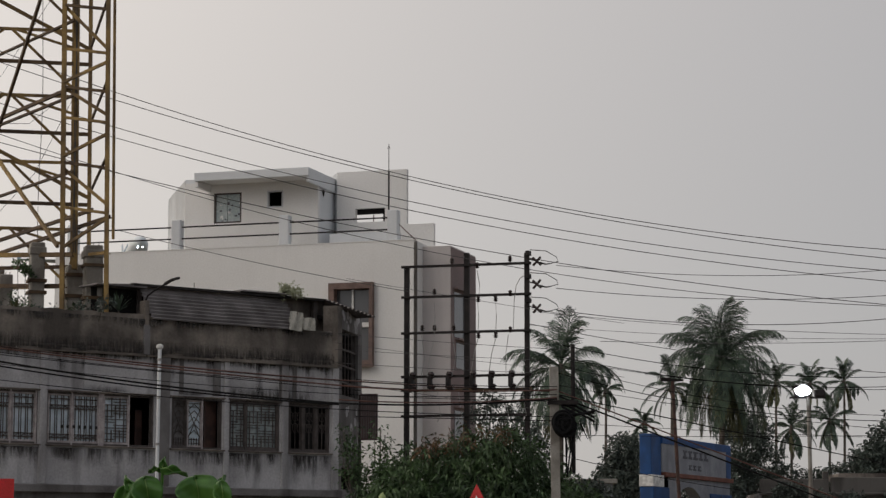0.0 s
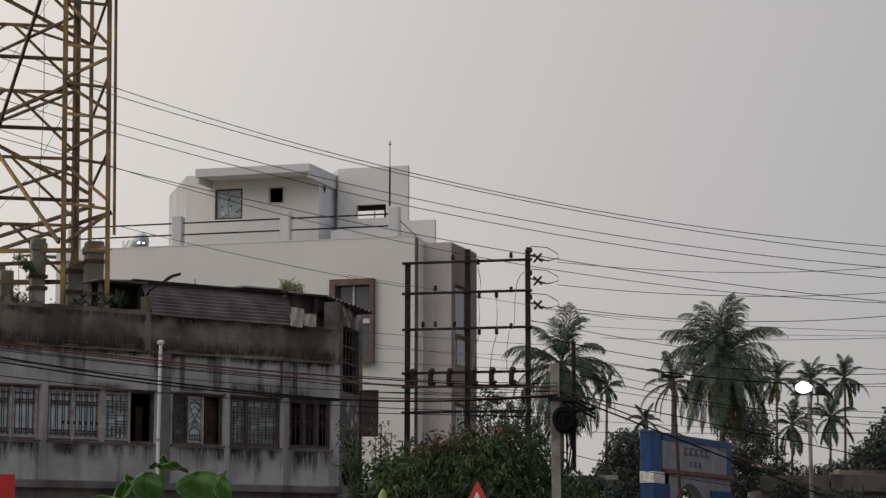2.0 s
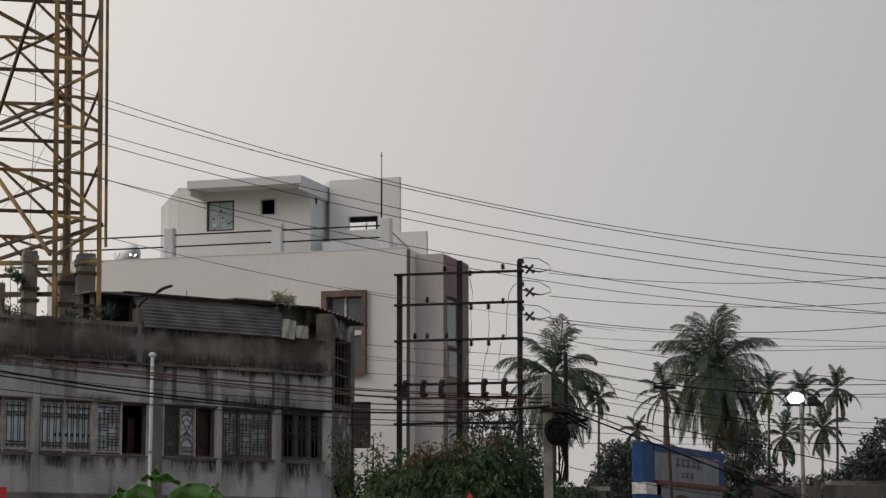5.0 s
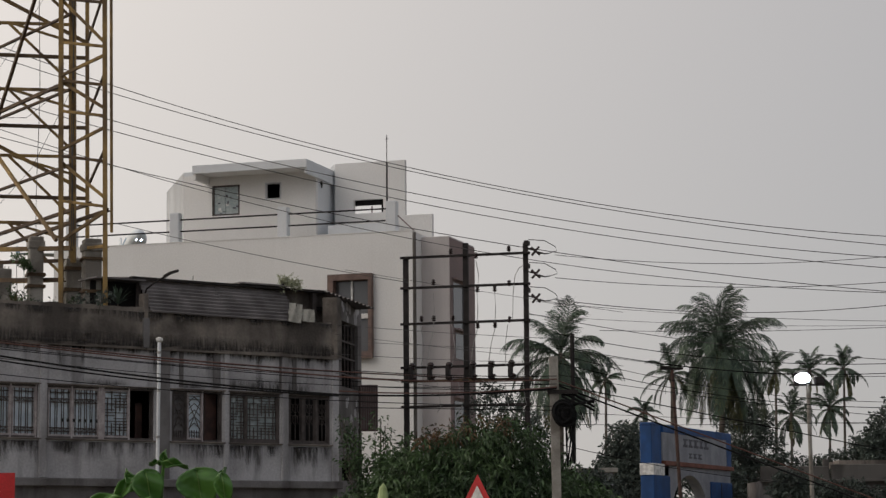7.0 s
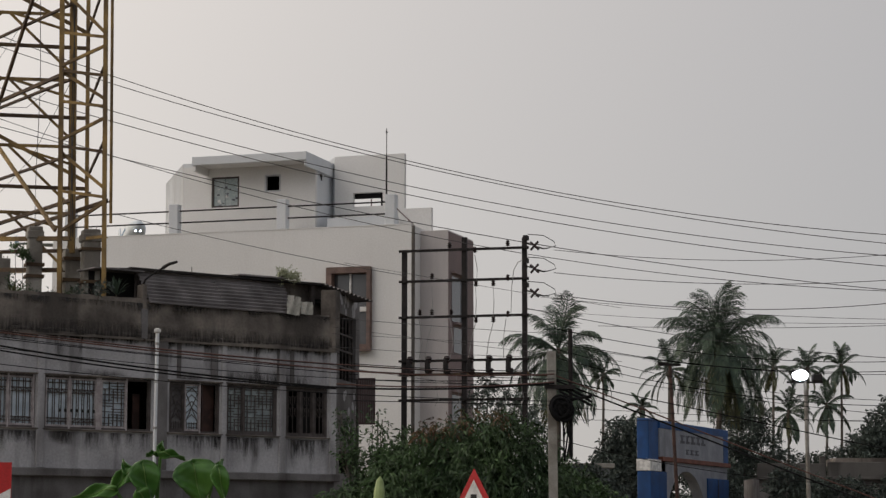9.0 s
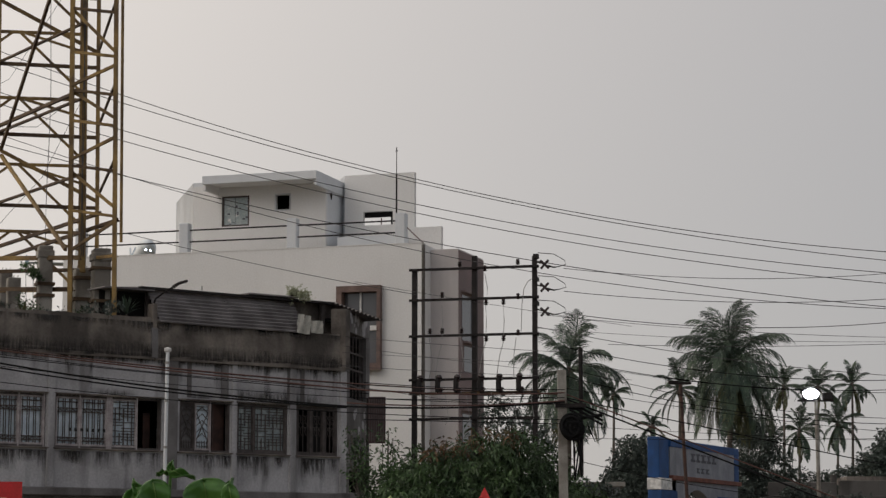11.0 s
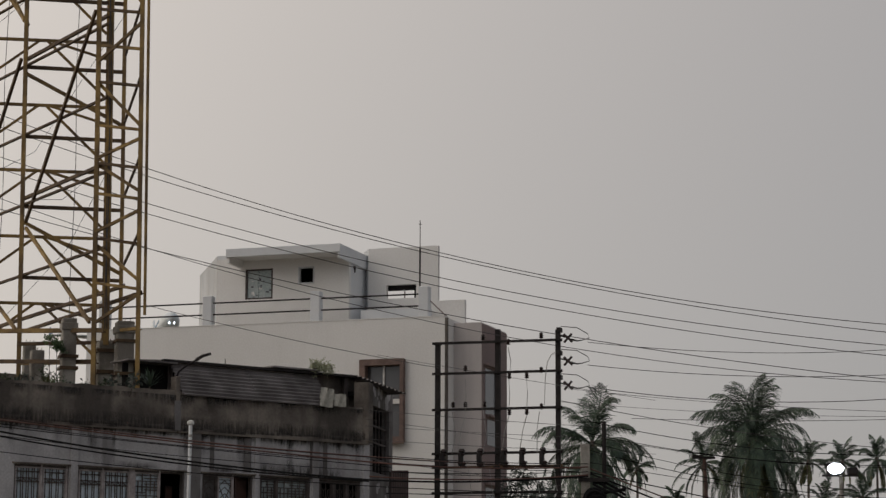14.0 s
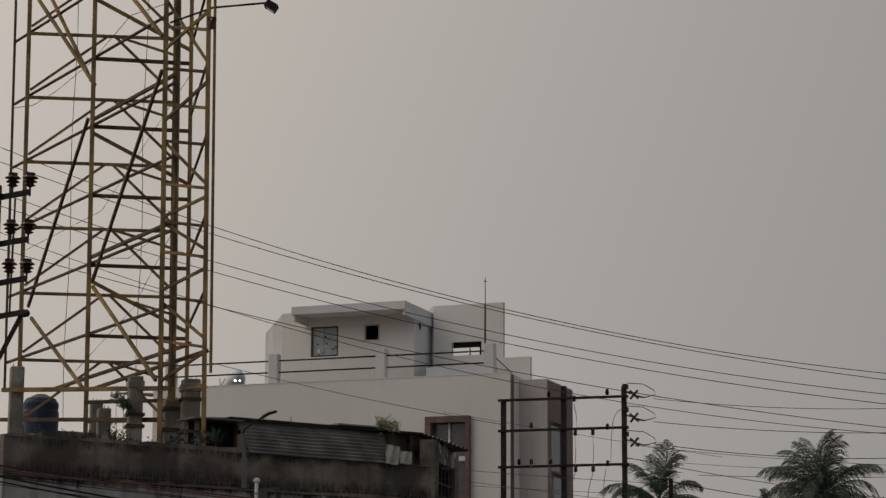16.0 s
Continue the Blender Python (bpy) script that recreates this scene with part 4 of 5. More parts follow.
for x in (-2.5, -1.9, -1.2, -0.6, -0.1):
    part("drop_wire", tubed([(x, -0.15, 6.1), (x + 0.04, -0.17, 5.8), (x + 0.1, -0.15, 5.4), (x, -0.17, 5.25)], 0.010, 4), M_GALV, dp)
for k, z in enumerate((9.68, 9.05, 8.38)):
    si = part("strain_insulator", tubed([(0.06, -0.05, z), (0.22, -0.08, z - 0.05)], 0.022, 6), M_STEEL, dp)
    for a in (48, -42):
        ca, sa = math.cos(math.radians(a)) * 0.16, math.sin(math.radians(a)) * 0.16
        part("disc_edge", tubed([(0.30 - ca, -0.09, z - 0.08 - sa), (0.30, -0.09, z - 0.08), (0.30 + ca, -0.09, z - 0.08 + sa)], 0.034, 7), M_PORC, si)
    part("clamp", tubed([(0.38, -0.1, z - 0.12), (0.56, -0.1, z - 0.17), (0.72, -0.1, z - 0.15)], 0.03, 6, 0.012), M_STEEL, si)
    loop = [(0.1, -0.05, z + 0.25), (0.55, -0.08, z + 0.2), (0.85, -0.1, z + 0.02), (0.9, -0.1, z - 0.1), (0.7, -0.1, z - 0.15)]
    part("jumper_loop", tubed(loop, 0.012, 5), M_WIRE, dp)
    part("bracket", boxed(-0.02, 0.1, -0.12, 0.12, z + 0.1, z + 0.22), M_STEEL, dp)

# ---- concrete pole with a coiled cable ----
cp = thing("concrete_pole", pose(2.53, 52, 0), "grey concrete utility pole carrying a thick cable coil", "utility pole")
part("pole", beamed((0.06, 0, 0), (0.0, 0, 5.89), 0.21, 0.2), M_CONC, cp)
part("pipe", tubed([(0.45, 0.2, 3.5), (0.45, 0.2, 6.42)], 0.05, 8), M_STEEL, cp)
part("bracket", boxed(-0.15, 0.55, -0.14, 0.14, 5.03, 5.12), M_STEEL, cp)
rnd = random.Random(21)
for k in range(30):
    r, oy = 0.235 * (0.25 + 0.75 * ((k * 7) % 16) / 15), rnd.uniform(-0.36, -0.12)
    cx, cz = 0.24 + rnd.uniform(-0.07, 0.07), 4.56 + rnd.uniform(-0.10, 0.08)
    pts = [(cx + r * math.cos(a), oy + 0.02 * math.sin(3 * a), cz + r * 1.12 * math.sin(a)) for a in np.linspace(0, 6.2, 20)]
    part("cable_loop", tubed(pts, 0.032, 5), M_BLACK, cp)
part("coil_core", lathed((0.24, -0.16, 4.58), [(0, 0.20), (0.05, 0.22), (0.12, 0.18), (0.16, 0.08)], (0, -1, 0), 16), M_BLACK, cp)
for k in range(7):
    x = 0.22 + 0.04 * k
    part("hanging_cable", tubed([(x, -0.2, 4.4), (x + rnd.uniform(-0.08, 0.08), -0.2, 4.0), (x + rnd.uniform(-0.05, 0.12), -0.18, 3.55 + rnd.uniform(-0.2, 0.3))], 0.02, 5), M_BLACK, cp)
part("cable_loop", tubed([(0.6, -0.1, 4.6), (0.75, -0.1, 4.25), (0.95, -0.1, 4.35), (0.98, -0.1, 4.7)], 0.010, 4), M_BLACK, cp)
jb = thing("junction_bundle", pose(3.05, 52, 5.0), "dark tangle of cable joints tied to the concrete pole", "cable bundle")
for k in range(6):
    part("joint", tubed([(-0.35 + 0.15 * q, -0.05 * (k % 3), 0.07 * math.sin(q * 1.1 + k) - 0.04 * k - 0.02 * q) for q in range(6)], 0.03, 6), M_BLACK, jb)

# ---- overhead wires ----
WIRES = [
    ("power_line", 0.014, (-19.73, 76, 20.54), (17.31, 76, 11.69), 1.77),
    ("power_line", 0.014, (-19.73, 76, 19.98), (17.31, 76, 11.32), 1.42),
    ("power_line", 0.014, (-19.73, 76, 18.87), (17.31, 76, 10.95), 1.42),
    ("power_line", 0.014, (-19.73, 76, 18.41), (17.31, 76, 10.57), 1.30),
    ("power_line", 0.0114, (-16.10, 62.0, 14.05), (14.12, 62.0, 8.25), 0.84),
    ("power_line", 0.0101, (-16.10, 62.0, 14.61), (14.12, 62.0, 8.33), 1.45),
    ("power_line", 0.009, (-9.13, 62.9, 10.63), (-0.95, 62.1, 8.80), 0.09),
    ("power_line", 0.009, (3.10, 62, 9.51), (14.12, 62, 9.58), 0.32),
    ("power_line", 0.01, (3.10, 62, 8.88), (14.12, 62, 8.84), 0.29),
    ("power_line", 0.011, (3.10, 62, 8.28), (14.12, 62, 8.27), 0.40),
    ("power_line", 0.0071, (2.56, 62.0, 8.23), (14.12, 62.0, 7.59), 0.16),
    ("power_line", 0.0097, (2.36, 62.0, 7.90), (14.12, 62.0, 6.45), 0.25),
    ("cable", 0.023, (-12.68, 51.8, 6.49), (-2.37, 51.8, 5.05), 0.17),
    ("cable", 0.019, (-12.68, 51.8, 6.37), (-2.37, 51.8, 5.02), 0.18),
    ("cable", 0.018, (-12.68, 51.8, 6.65), (-1.85, 51.8, 5.41), 0.07),
    ("cable", 0.01, (-12.69, 51.85, 6.46), (-1.86, 51.85, 5.34), 0.04),
    ("cable", 0.01, (-12.69, 51.85, 5.92), (2.52, 51.9, 4.75), 0.24),
    ("cable", 0.009, (-12.69, 51.9, 6.58), (2.52, 51.9, 5.25), 0.24),
    ("cable", 0.009, (-12.69, 51.9, 6.74), (2.52, 51.9, 5.35), 0.26),
    ("cable", 0.016, (-12.69, 51.95, 6.72), (2.52, 51.92, 5.33), 0.22),
    ("cable", 0.008, (-12.69, 51.95, 6.30), (2.52, 51.92, 5.10), 0.25),
    ("cable", 0.022, (-2.37, 51.8, 5.05), (2.59, 51.8, 5.15), 0.08),
    ("cable", 0.016, (-2.37, 51.8, 5.13), (2.59, 51.8, 5.18), 0.09),
    ("cable", 0.016, (-1.85, 51.8, 5.41), (2.59, 51.8, 5.36), 0.06),
    ("cable", 0.01, (-1.85, 51.8, 5.23), (2.59, 51.8, 5.25), 0.04),
    ("cable", 0.01, (-1.98, 51.8, 5.59), (2.59, 51.8, 5.43), 0.05),
    ("cable", 0.01, (-1.98, 51.8, 4.75), (2.59, 51.8, 4.65), 0.00),
    ("cable", 0.02, (2.60, 52, 5.24), (10.55, 52, 2.14), 0.00),
    ("cable", 0.016, (2.60, 52, 5.35), (10.55, 52, 2.29), 0.00),
    ("cable", 0.0089, (2.60, 52.0, 5.76), (11.85, 52.0, 4.68), 0.37),
    ("cable", 0.0089, (2.60, 52.0, 6.14), (11.85, 52.0, 5.55), 0.36),
    ("cable", 0.0089, (2.60, 52.0, 6.42), (11.85, 52.0, 5.75), 0.35),
    ("cable", 0.0067, (2.60, 52.0, 6.08), (11.85, 52.0, 5.42), 0.28),
    ("cable", 0.0067, (2.60, 52.0, 5.96), (11.85, 52.0, 4.79), 0.37),
    ("cable", 0.0067, (2.60, 52.0, 5.48), (11.85, 52.0, 4.33), 0.13),
    ("cable", 0.0121, (2.60, 52.0, 5.26), (11.85, 52.0, 3.31), 0.00),
    ("cable", 0.0059, (2.60, 52.0, 4.63), (11.85, 52.0, 4.24), 0.05),
    ("cable", 0.0059, (2.60, 52.0, 4.34), (11.85, 52.0, 4.37), 0.05),
    ("cable", 0.0078, (2.60, 52.0, 3.90), (11.85, 52.0, 2.85), 0.34),
    ("power_line", 0.0059, (2.36, 62.0, 7.87), (14.12, 62.0, 7.53), 0.17),
    ("power_line", 0.006, (-2.6, 60.8, 9.0), (4.85, 60.8, 7.79), 0.02),
    ("power_line", 0.007, (-2.9, 60.8, 7.52), (3.33, 60.8, 7.08), 0.03),
    ("power_line", 0.006, (-2.9, 60.8, 7.27), (4.84, 60.8, 6.35), 0.04),
    ("power_line", 0.006, (-2.9, 60.8, 7.09), (2.73, 60.8, 6.80), 0.02),
    ("power_line", 0.007, (-2.9, 60.8, 6.74), (2.30, 60.8, 6.47), 0.03),
    ("power_line", 0.007, (-2.9, 60.8, 6.23), (2.30, 60.8, 5.52), 0.02),
    ("power_line", 0.008, (4.30, 62.0, 7.42), (14.12, 62.0, 7.52), 0.10),
]
for name, r, a, b, sag in WIRES:
    pts = []
    for i in range(31):
        t = i / 30
        pts.append((a[0] + (b[0] - a[0]) * t, a[1] + (b[1] - a[1]) * t, a[2] + (b[2] - a[2]) * t - 4 * sag * t * (1 - t)))
    reddish = abs(r - 0.018) < 1e-6 or abs(r - 0.016) < 1e-6
    ob = part(name, tubed(pts, r, 5), M_WIRE if name == "power_line" else (M_REDW if reddish else M_BLACK))
    tagged(ob, "thin sagging overhead power wire" if name == "power_line" else ("reddish overhead service cable" if reddish else "sagging black overhead cable"), "wire", "overhead wires")

# ---- line pole with pin insulators close to the lattice ----
lp = thing("line_pole", pose(-9.82, 40, 0), "dark steel line pole with brown pin insulators", "power pole")
part("pole", beamed((0, 0, 0), (0, 0, 10.6), 0.14), M_STEEL, lp)
for k, z in enumerate((10.40, 9.53, 8.81, 8.2)):
    arm = part("cross_arm", beamed((-0.7, 0.3, z - 0.08), (0.62, -0.1, z + 0.06), 0.08, 0.09), M_STEEL, lp)
    if k < 3:
        for x in (-0.3, 0.28, 0.60):
            pin = part("pin", tubed([(x, 0, z), (x, 0, z + 0.2)], 0.02, 5), M_STEEL, lp)
            part("pin_insulator", lathed((x, 0, z + 0.17), [(0, 0.03), (0.03, 0.10), (0.07, 0.05), (0.10, 0.13), (0.14, 0.06), (0.17, 0.15), (0.22, 0.08), (0.26, 0.09)], n=12), M_PORC, lp)
part("strut", beamed((0.55, 0, 8.25), (-0.1, 0, 6.9), 0.07), M_STEEL, lp)
part("strut", beamed((0.35, -0.05, 10.35), (0.33, -0.05, 8.25), 0.03), M_STEEL, lp)
part("end_clamp", lathed((0.56, -0.1, 8.22), [(0, 0.04), (0.04, 0.07), (0.12, 0.07), (0.15, 0.03)], (1, 0, 0.2), 8), M_STEEL, lp)


# ---- palms ----
def frond_mesh(L, elev, seed, width=0.9, stations=84, bend=1.7, material=M_FROND, dr=1.0):
    """One pinnate leaf that leaves the crown along +x at an angle and bends down under its own weight, leaflets hanging."""
    rnd = random.Random(seed)
    vs, fs, P, T = [], [], [], []
    p, ang = Vector((0, 0, 0)), math.radians(elev)
    for i in range(stations + 1):
        P.append(p.copy())
        d = Vector((math.cos(ang), 0, math.sin(ang)))
        T.append(d)
        p = p + d * (L / stations)
        ang -= bend / stations * (0.25 + math.cos(ang)) * (0.15 + 2.1 * (i / stations) ** 1.4) * 0.85
        ang = max(ang, -1.5)
    y, up = Vector((0, 1, 0)), Vector((0, 0, 1))
    def quad(a, b, c, d):
        n = len(vs)
        vs.extend((tuple(a), tuple(b), tuple(c), tuple(d)))
        fs.append((n, n + 1, n + 2, n + 3))
    for i in range(stations):
        w0, w1 = 0.04 * (1 - i / stations) + 0.012, 0.04 * (1 - (i + 1) / stations) + 0.012
        nn = T[i].cross(y)
        quad(P[i] - y * w0, P[i] + y * w0, P[i + 1] + y * w1, P[i + 1] - y * w1)
        quad(P[i] - nn * w0, P[i] + nn * w0, P[i + 1] + nn * w1, P[i + 1] - nn * w1)
        s = i / stations
        if s < 0.12:
            continue
        ln = width * (0.5 + 0.5 * math.sin(math.pi * min(1, (s - 0.08) * 1.2))) * (1.0 if s < 0.75 else 1.0 - (s - 0.75) * 2.2)
        for sgn in (-1, 1):
            if rnd.random() < 0.10:
                continue
            out = (y * sgn * rnd.uniform(0.4, 0.85) + T[i] * rnd.uniform(0.6, 1.1) - up * rnd.uniform(0.0, 0.6) * dr).normalized()
            tip = (out * 0.7 + T[i] * 0.3 - up * rnd.uniform(0.5, 1.6) * dr).normalized()
            l = ln * rnd.uniform(0.8, 1.12)
            a = P[i]
            m = a + out * l * 0.5
            e = m + tip * l * 0.5
            wv = T[i] * 0.021
            if abs(T[i].dot(tip)) > 0.8:
                wv = y * 0.021
            quad(a - wv * 0.6, a + wv * 0.6, m + wv, m - wv)
            quad(m - wv, m + wv, e + wv * 0.15, e - wv * 0.15)
    me = quads_mesh("frond", vs, fs)
    me.materials.append(material)
    return me


def palm(name, x, y, top, L, fronds, seed, label, trunk_r=0.16, width=0.9, bend=1.7, lean=0.4, low=-62, group="", stiff=1.0, more=1.05):
    rnd = random.Random(seed)
    ob = thing(name, pose(x, y, 0), label, "palm tree", group)
    pts = [(-lean * (1 - t) ** 1.5, 0, top * t) for t in np.linspace(0, 1, 14)]
    part("trunk", tubed(pts, trunk_r * 1.35, 9, trunk_r * 0.8), M_BARK, ob)
    part("crown_shaft", lathed((0, 0, top - 0.5), [(0, trunk_r * 0.8), (0.3, trunk_r * 1.8), (0.6, trunk_r * 1.6), (0.9, trunk_r * 0.6)], n=8), M_BARK, ob)
    bins = 9
    kinds = [[frond_mesh(L * (0.92, 0.96, 1.0, 1.0, 1.08, 1.16, 1.2, 1.2, 1.1)[b], 82 + (low - 82) * b / (bins - 1), seed + b, width, bend=bend * (1.0 if b < 3 else 1.25), dr=stiff * (0.6, 0.7, 0.85, 0.95, 1.0, 1.0, 1.0, 1.0, 1.0)[b], material=M_FRONDY if b == bins - 1 else M_FROND) for b in range(bins)] for seed in (seed, seed + 500)]
    for i in range(fronds):
        s = ((i + 0.5) / fronds) ** more
        me = kinds[i % 2][min(bins - 1, int(s * bins))]
        fr_ = part("frond", me, M_FROND, ob)
        fr_.matrix_basis = pose(0, 0, top + 0.15, rnd.uniform(-12, 12), rnd.uniform(-12, 12), i * 137.5 + rnd.uniform(-32, 32))
        k = rnd.uniform(0.8, 1.1)
        fr_.scale = (k, k, k)
    if L > 3:
        for i in range(9):
            part("coconut", lathed((0.3 * math.cos(i * 2.4), 0.3 * math.sin(i * 2.4), top - 0.35 - 0.05 * (i % 3)), [(0, 0.02), (0.06, 0.11), (0.14, 0.13), (0.22, 0.09), (0.27, 0.02)], n=8), M_FRONDY, ob)
    return ob
palm("coconut_palm", 17.2, 140, 13.4, 4.5, 74, 30, "tall coconut palm with a wide dark green drooping crown", 0.17, 1.25, 1.9, 0.5, -56, "palms", 1.15, 0.80)
palm("coconut_palm", 6.75, 130, 12.15, 3.8, 54, 47, "coconut palm behind the concrete pole with arching fronds", 0.16, 1.15, 1.8, 0.2, -66, "palms", 1.0, 0.74)
palm("coconut_palm", 15.1, 150, 12.6, 2.6, 18, 53, "smaller palm half hidden beside the large palm", 0.13, 0.6, 1.7, 0.3, -50, "palms")
palm("areca_palm", 11.45, 160, 13.0, 1.45, 13, 60, "slender areca palm with a thin ragged crown", 0.10, 0.42, 1.5, 0.3, -60, "areca palms")
for k, (u, v, w, n) in enumerate(((24.85, 170, 14.6, 13), (27.72, 172, 14.7, 14), (29.95, 170, 14.7, 15), (26.25, 172, 11.4, 18), (28.8, 170, 11.8, 18))):
    palm("areca_palm", u, v, w - 0.35, 2.2, n + 3, 70 + 10 * k, "slender areca palm with a feathery dark crown", 0.10, 0.6, 1.6, 0.3, -72 if k > 2 else -45, "areca palms")
palm("areca_palm", 11.05, 125, 8.7, 1.2, 9, 191, "small palm top behind the blue gate", 0.09, 0.3, 1.3, 0.1, -30, "areca palms")


# ---- leafy trees ----
def leaves_mesh(lobes, count, size, seed, shell=0.55, droop=0.5, cluster=9, aspect=0.26):
    rg = np.random.default_rng(seed)
    w = np.array([l[3] ** 2 for l in lobes])
    w = w / w.sum()
    n = count // cluster
    li = rg.choice(len(lobes), n, p=w)
    d = rg.normal(size=(n, 3))
    d /= np.linalg.norm(d, axis=1)[:, None]
    rad = np.array([l[3] for l in lobes])[li] * (shell + (1.06 - shell) * rg.random(n) ** 0.6)
    cen = np.array([l[:3] for l in lobes])[li] + d * rad[:, None] * np.array([1, 1, 0.85])
    cen += rg.normal(size=(n, 3)) * size * 0.7
    c = np.repeat(cen, cluster, 0)
    m = len(c)
    out = np.repeat(d, cluster, 0) * 0.5 + rg.normal(size=(m, 3)) * 0.8
    out[:, 2] -= droop
    out /= np.linalg.norm(out, axis=1)[:, None]
    sidev = np.cross(out, rg.normal(size=(m, 3)))
    sidev /= np.linalg.norm(sidev, axis=1)[:, None]
    ln = size * (0.65 + 0.6 * rg.random(m))[:, None]
    wd = ln * aspect * 0.5
    c = c + rg.normal(size=(m, 3)) * size * 0.35
    a = c
    mid = c + out * ln * 0.5
    out2 = out + np.array([0, 0, -0.35])
    tip = mid + out2 * ln * 0.5
    V = np.stack([a, mid + sidev * wd, tip, mid - sidev * wd], 1).reshape(-1, 3)
    F = np.arange(m * 4).reshape(m, 4)
    return quads_mesh("crown", V.tolist(), F.tolist())


def tree(name, x, y, lobes, count, size, seed, label, material=M_LEAF, droop=0.5, aspect=0.26, trunk=0.16, shell=0.55, category="tree"):
    rnd = random.Random(seed)
    ob = thing(name, pose(x, y, 0), label, category)
    zc = sum(l[2] for l in lobes) / len(lobes)
    fork = max(0.5, zc * 0.45)
    part("trunk", tubed([(0, 0, 0), (0.05, 0.02, fork * 0.5), (-0.03, 0, fork)], trunk, 8, trunk * 0.75), M_BARK, ob)
    for l in lobes:
        mid = (l[0] * 0.45 + rnd.uniform(-0.15, 0.15), l[1] * 0.45, fork + (l[2] - fork) * 0.6)
        part("limb", tubed([(-0.03, 0, fork * 0.92), mid, l[:3], (l[0] + rnd.uniform(-0.3, 0.3), l[1], l[2] + l[3] * 0.8)], trunk * 0.5, 6, 0.01), M_BARK, ob)
    me = leaves_mesh(lobes, count, size, seed, shell, droop, aspect=aspect)
    cr = part("crown", me, material, ob)
    cr["kind"] = "stuff"
    return ob
tree("mango_tree", 0.6, 55, [(-2.4, 0.2, 2.7, 0.5), (-1.7, 0, 3.2, 0.72), (-0.9, 0.3, 3.45, 0.95), (0.1, -0.2, 3.65, 1.0), (0.95, 0, 3.75, 0.95), (1.6, 0.2, 3.45, 0.75), (-1.4, -0.3, 2.6, 1.0), (0.2, -0.5, 2.6, 1.2), (1.5, -0.2, 2.5, 1.0), (-2.6, 0, 2.2, 0.9), (2.25, 0.2, 2.9, 0.5), (2.4, 0.0, 2.2, 0.7)],
     30000, 0.19, 5, "dense dark green mango tree in front of the power poles", M_LEAF, 0.75, 0.25, 0.17)
nl = part("new_leaves", leaves_mesh([(-1.0, -0.3, 4.15, 0.35), (-0.45, -0.5, 4.3, 0.3), (0.1, -0.6, 4.45, 0.3), (0.8, -0.6, 4.5, 0.25)], 420, 0.17, 66, 0.2, 0.6, 7, 0.25), M_NEWLEAF, bpy.data.objects["mango_tree"], "reddish young leaves")
nl["kind"] = "stuff"
# thin twigs that rise above the mango's edge
tw_ = thing("shrub", pose(-1.6, 55.4, 0), "sparse thin-twigged shrub rising beside the mango tree", "shrub")
rnd = random.Random(77)
lb = []
for k in range(16):
    x, z = rnd.uniform(-1.0, 1.15), rnd.uniform(4.0, 4.85)
    part("twig", tubed([(x * 0.3, 0, 0.2 if k < 5 else 2.4), (x * 0.8, 0, z * 0.7), (x, 0.1, z)], 0.022, 5, 0.006), M_BARK, tw_)
    lb += [(x, 0.1, z - 0.1, 0.16), (x * 0.9, 0.05, z * 0.9, 0.2), (x * 0.75, 0, z * 0.78, 0.28)]
tw_leaf = part("leaves", leaves_mesh(lb, 1500, 0.11, 12, 0.2, 0.2, 3, 0.42), M_LEAF, tw_)
tw_leaf["kind"] = "stuff"
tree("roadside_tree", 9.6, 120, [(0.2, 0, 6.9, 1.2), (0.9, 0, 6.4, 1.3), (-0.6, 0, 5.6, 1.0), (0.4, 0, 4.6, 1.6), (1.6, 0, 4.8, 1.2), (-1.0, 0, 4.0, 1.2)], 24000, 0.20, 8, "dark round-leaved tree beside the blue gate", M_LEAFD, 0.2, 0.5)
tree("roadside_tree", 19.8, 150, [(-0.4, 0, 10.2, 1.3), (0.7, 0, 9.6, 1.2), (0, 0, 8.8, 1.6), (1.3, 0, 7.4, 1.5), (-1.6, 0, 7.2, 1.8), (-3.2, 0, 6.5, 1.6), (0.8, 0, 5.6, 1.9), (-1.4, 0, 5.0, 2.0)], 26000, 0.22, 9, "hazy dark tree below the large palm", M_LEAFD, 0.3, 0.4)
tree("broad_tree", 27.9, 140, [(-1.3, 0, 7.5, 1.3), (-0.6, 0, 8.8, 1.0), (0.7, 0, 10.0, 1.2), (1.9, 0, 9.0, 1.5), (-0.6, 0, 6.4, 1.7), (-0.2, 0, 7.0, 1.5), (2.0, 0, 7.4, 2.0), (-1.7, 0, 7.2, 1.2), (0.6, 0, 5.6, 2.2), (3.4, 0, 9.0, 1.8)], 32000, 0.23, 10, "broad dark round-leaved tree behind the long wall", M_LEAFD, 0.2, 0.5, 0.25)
tree("thin_tree", 1.65, 78, [(0, 0, 6.9, 0.45), (0.5, 0, 6.5, 0.5), (-0.4, 0, 6.3, 0.5), (0.2, 0, 5.8, 0.6), (1.0, 0, 5.9, 0.6), (1.5, 0, 5.4, 0.7)], 3000, 0.15, 14, "thin light tree behind the switch structure", M_LEAFD, 0.2, 0.4, 0.07, 0.2)
tree("roadside_bush", 5.7, 95, [(0, 0, 4.3, 0.7), (0.6, 0, 3.8, 0.8), (-0.6, 0, 3.4, 0.9), (1.3, 0, 3.2, 0.8)], 6000, 0.22, 15, "dark bush beside the concrete pole", M_LEAFD, 0.2, 0.45, 0.08)
